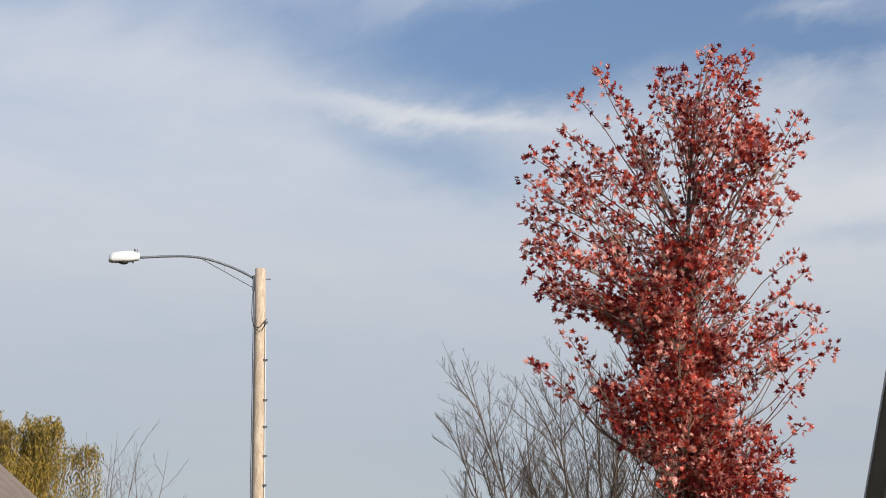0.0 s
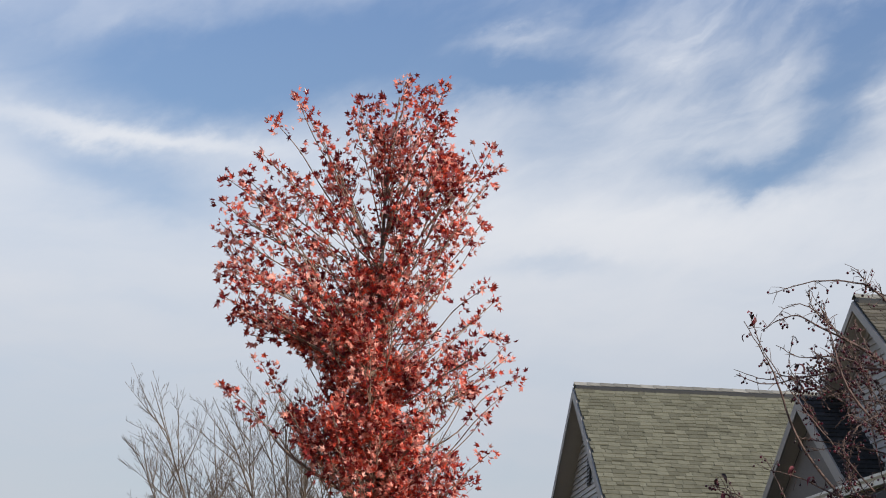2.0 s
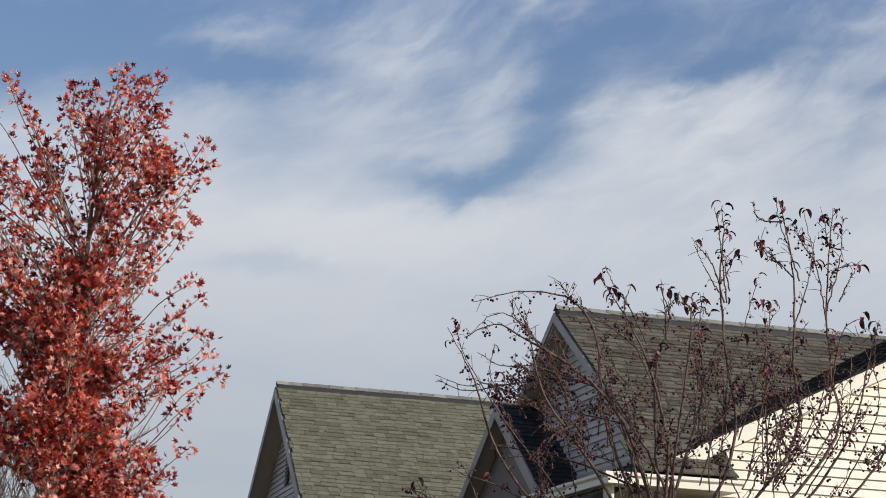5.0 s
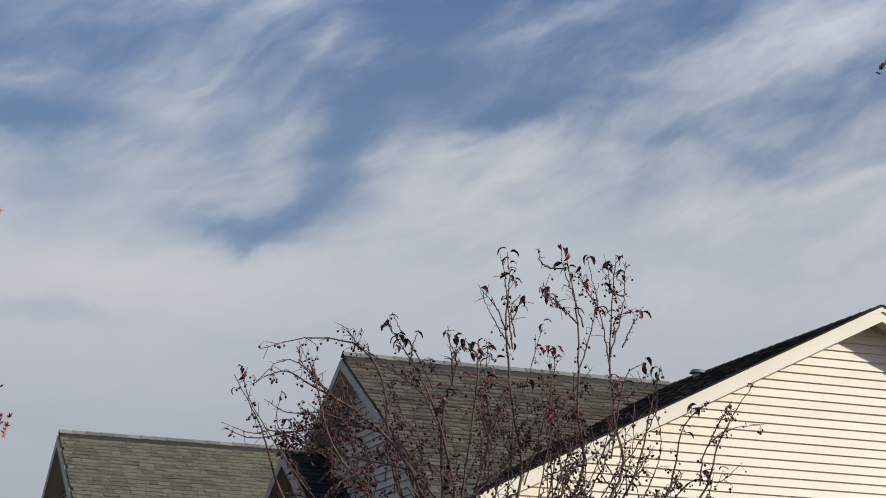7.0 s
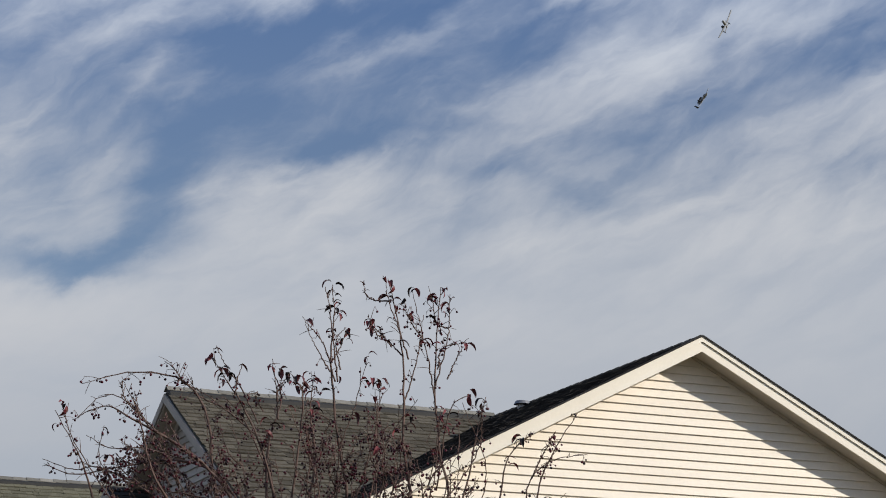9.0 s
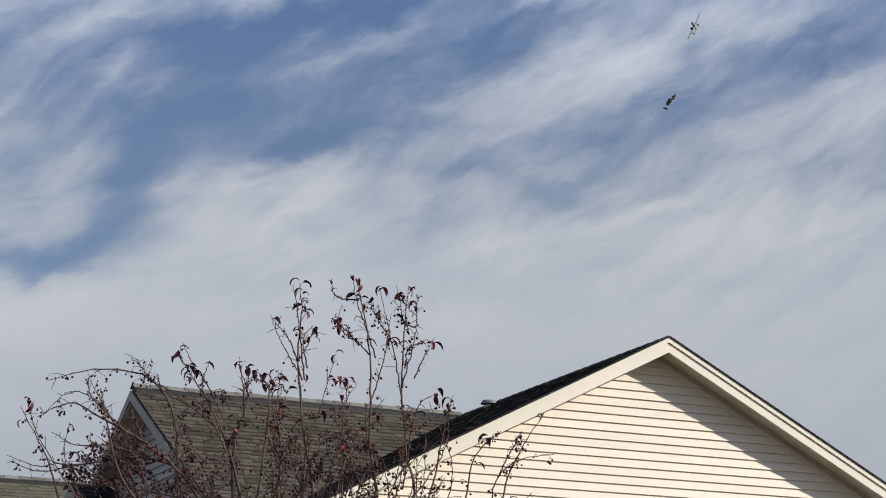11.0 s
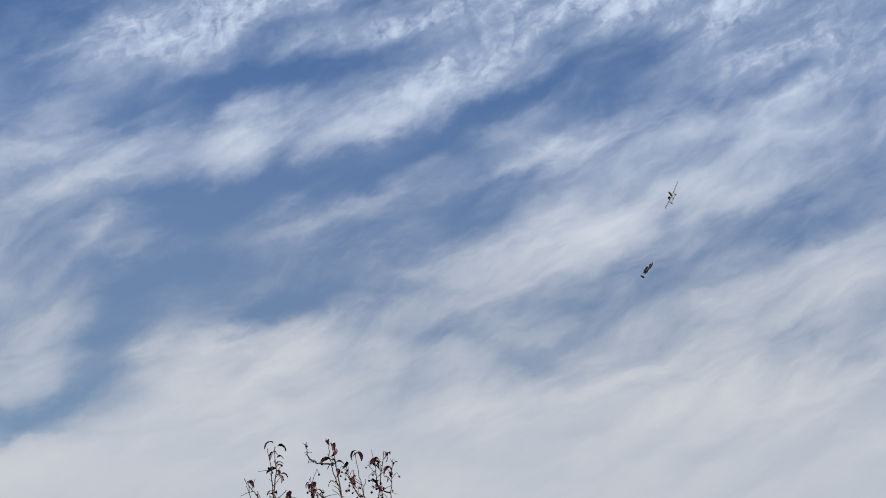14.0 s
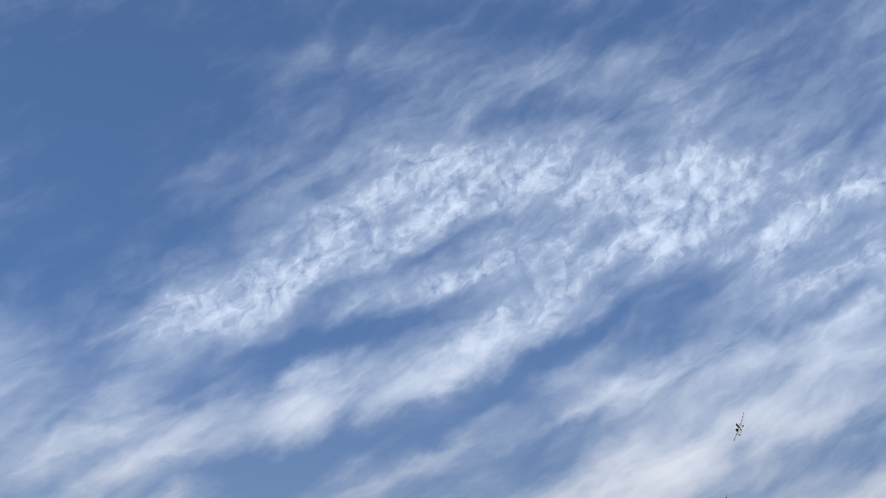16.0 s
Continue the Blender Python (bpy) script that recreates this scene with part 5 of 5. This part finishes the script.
# ---------------------------------------------------------------- two aircraft high over the houses
def aircraft(where, nose, wing, label, turned):
    """A straight-winged twin-engined jet, 16 m long, with nose and wing pointing the given ways."""
    n = Vector(nose).normalized()
    w = Vector(wing)
    w = (w - n * w.dot(n)).normalized()
    up = n.cross(w) * turned
    m = Matrix((n, w, up)).transposed().to_4x4()
    plane = thing("jet_aircraft", label, "aircraft", group="pair of jets in the sky")

    def ring_body(name, rows, y, z, mat, lab=""):
        v, f = [], []
        for x, r, h in rows:
            for k in range(14):
                a = 2 * math.pi * k / 14
                v.append((x, y + r * math.cos(a), z + h * math.sin(a)))
        for i in range(len(rows) - 1):
            for k in range(14):
                f.append((i * 14 + k, i * 14 + (k + 1) % 14, (i + 1) * 14 + (k + 1) % 14, (i + 1) * 14 + k))
        f += [tuple(range(14))[::-1], tuple(range(len(rows) * 14 - 14, len(rows) * 14))]
        mesh(name, v, f, mat, plane, lab, True)

    ring_body("fuselage", [(8.2, 0.1, 0.1), (7.6, 0.45, 0.4), (6.0, 0.75, 0.8), (3.5, 0.85, 1.0), (0, 0.8, 0.95), (-4, 0.6, 0.7), (-7.8, 0.25, 0.3)], 0, 0, PLANE_GREY)
    ring_body("canopy", [(5.6, 0.1, 0.1), (4.8, 0.45, 0.45), (3.8, 0.5, 0.5), (2.6, 0.1, 0.1)], 0, 0.85, PLANE_DARK)
    for s in (-1, 1):
        bm = bmesh.new()
        slab(bm, [(2.0, 0.5 * s, -0.5), (1.7, 8.7 * s, 0.1), (-0.1, 8.7 * s, 0.1), (-1.2, 0.5 * s, -0.5)], (0, 0, -0.28))
        part("wing", bm, PLANE_GREY, plane)
        ring_body("engine", [(-1.6, 0.65, 0.65), (-1.9, 0.8, 0.8), (-3.6, 0.75, 0.75), (-4.8, 0.5, 0.5)], 1.5 * s, 1.3, PLANE_DARK, "dark engine pod")
        bm = bmesh.new()
        slab(bm, [(-6.4, 2.8 * s, -0.6), (-7.2, 2.8 * s, 2.2), (-8.3, 2.8 * s, 2.2), (-8.5, 2.8 * s, -0.6)], (0, 0.16 * s, 0))
        part("tail_fin", bm, PLANE_DARK, plane)
    bm = bmesh.new()
    slab(bm, [(-6.5, -2.9, 0.1), (-6.5, 2.9, 0.1), (-8.2, 2.9, 0.1), (-8.2, -2.9, 0.1)], (0, 0, -0.18))
    part("tailplane", bm, PLANE_GREY, plane)
    plane.matrix_world = Matrix.Translation(where) @ m
    return plane


aircraft((552.2, 919.8, 415.8), (-0.598, -0.74, -0.087), (0.275, -0.367, 0.882), "pale grey twin-engined jet banking against the cloud", 1)
aircraft((642.9, 1102.6, 441.4), (-0.139, -0.921, 0.193), (0.45, -0.167, 0.912), "dark-looking twin-engined jet banking lower in the sky", 1)

# ---------------------------------------------------------------- shingles, course by course
def shingled(parent, origin, along, down, length, run, inside, piece_mat, sheet_mat, seed, pick, expo=0.17, tab=0.22, short=1.0):
    """Lays tabs on a slope. pick(s, d): the stretch whose tabs are pieces of their own (300 at most)."""
    r = random.Random(seed)
    o, u, d = Vector(origin), Vector(along).normalized(), Vector(down).normalized()
    nrm = u.cross(d)
    if nrm.z < 0:
        nrm = -nrm
    unit = [(0, -0.03, 0.0), (1, -0.03, 0.0), (1, expo, 0.016), (0, expo, 0.016), (0, -0.03, -0.008), (1, -0.03, -0.008), (1, expo, -0.004), (0, expo, -0.004)]
    me = bpy.data.meshes.new("shingle")
    me.from_pydata(unit, [], BOX[:1] + BOX[2:])
    me.materials.append(piece_mat)
    inv = parent.matrix_world.inverted()
    sv, sf, count = [], [], 0
    rows = int(run / expo)
    for k in range(rows):
        s = -r.random() * tab
        while s < length:
            w = tab * r.choice((0.55, 0.8, 1.0, 1.0, 1.3))
            s0, s1 = max(s, 0.0), min(s + w, length)
            s += w
            if s1 - s0 < 0.04 or not inside((s0 + s1) / 2, (k + 0.5) * expo):
                continue
            lift = r.choice((0.0, 0.0, 0.003, 0.006))
            m = Matrix((u, d, nrm)).transposed().to_4x4()
            m.translation = o + u * (s0 + 0.003) + d * (k * expo) + nrm * lift
            m = m @ Matrix.Diagonal((s1 - s0 - 0.006, r.choice((1.0, 1.0, short)), 1, 1))
            if count < 300 and pick(s0, k * expo):
                ob = new("shingle", me)
                ob.parent = parent
                ob.matrix_parent_inverse = inv
                ob.matrix_basis = m
                count += 1
            else:
                b = len(sv)
                sv += [m @ Vector(p) for p in unit]
                sf += [tuple(b + i for i in q) for q in BOX[:1] + BOX[2:]]
    if sv:
        ob = mesh("shingle_courses", sv, sf, sheet_mat, None)
        ob.parent, ob.matrix_parent_inverse = parent, inv
        ob["kind"] = "stuff"


def ridge_caps(parent, a, b, half, n, mat, side):
    """Bent cap tabs along a ridge from a to b."""
    a, b = Vector(a), Vector(b)
    for i in range(n):
        p, q = a.lerp(b, i / n), a.lerp(b, (i + 1.15) / n)
        up, dn = Vector((0, 0, 0.022)), Vector((0, 0, -PITCH * half + 0.012))
        s = Vector(side) * half
        tilt = Vector((0, 0, 0.010))
        v = [p + up + tilt, q + up, p + s + dn + tilt, q + s + dn, p - s + dn + tilt, q - s + dn]
        v += [x - Vector((0, 0, 0.012)) for x in v]
        mesh("ridge_cap", v, [(0, 1, 3, 2), (0, 4, 5, 1), (6, 8, 9, 7), (6, 7, 11, 10), (2, 3, 9, 8), (4, 10, 11, 5), (0, 2, 8, 6), (0, 6, 10, 4)], mat, parent)


CS = math.sqrt(1 + PITCH * PITCH)
NEAR = (0, -1, -PITCH)
everywhere = lambda s, d: True
shingled(back_roof, (NX, NY, RZ), (1, 0, 0), NEAR, 8.0, 5.9 * CS, everywhere, SHINGLE, SHINGLES, 1, lambda s, d: s < 4.4 and d < 4.6, 0.19, 0.22, 0.80)
shingled(cross_roof, (GX, GY, RZ), (1, 0, 0), NEAR, 5.25, 5.25 * CS, lambda s, d: d / CS < 5.25 - s, BROWN_SHINGLE, BROWN_SHINGLES, 2, lambda s, d: s < 3.9, short=0.76)
# main left slope and dormer slope: shade comes from the darker shingle colour too
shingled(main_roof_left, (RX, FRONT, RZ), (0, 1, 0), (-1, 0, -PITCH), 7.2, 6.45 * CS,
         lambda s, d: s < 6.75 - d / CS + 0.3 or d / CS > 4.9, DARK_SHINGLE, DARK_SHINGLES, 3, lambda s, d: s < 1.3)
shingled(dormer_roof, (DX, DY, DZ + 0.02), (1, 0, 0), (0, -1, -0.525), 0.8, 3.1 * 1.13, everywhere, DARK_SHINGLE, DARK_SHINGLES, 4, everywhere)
shingled(return_roof, (6.45, 21.99, 4.355), (1, 0, 0), (0, -1, -0.55), 1.2, 0.86, everywhere, BROWN_SHINGLE, BROWN_SHINGLES, 5, everywhere)
ridge_caps(back_roof, (NX, NY, RZ + 0.060), (12.2, NY, RZ + 0.062), 0.11, 30, CAP, (0, 1, 0))
ridge_caps(cross_roof, (GX, GY, RZ + 0.060), (RX, GY, RZ + 0.062), 0.11, 20, CAP, (0, 1, 0))
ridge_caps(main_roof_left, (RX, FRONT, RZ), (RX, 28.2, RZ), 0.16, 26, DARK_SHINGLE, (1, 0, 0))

# dark vent strips under the two cross ridges' caps; black paints the shadow line
for roof, x0, x1, y in ((back_roof, NX + 0.03, 12.2, NY), (cross_roof, GX + 0.03, RX - 0.1, GY)):
    v = []
    for x in (x0, x1):
        v += [(x, y, RZ + 0.062), (x, y - 0.175, RZ - 0.175 * PITCH + 0.062), (x, y - 0.175, RZ - 0.175 * PITCH - 0.015), (x, y, RZ - 0.015),
              (x, y + 0.175, RZ - 0.175 * PITCH - 0.015), (x, y + 0.175, RZ - 0.175 * PITCH + 0.062)]
    f = [(k, (k + 1) % 6, 6 + (k + 1) % 6, 6 + k) for k in range(6)] + [(5, 4, 3, 2, 1, 0), (6, 7, 8, 9, 10, 11)]
    mesh("ridge_vent", v, f, WIRE, roof, "ridge vent strip, black for the shadow line")
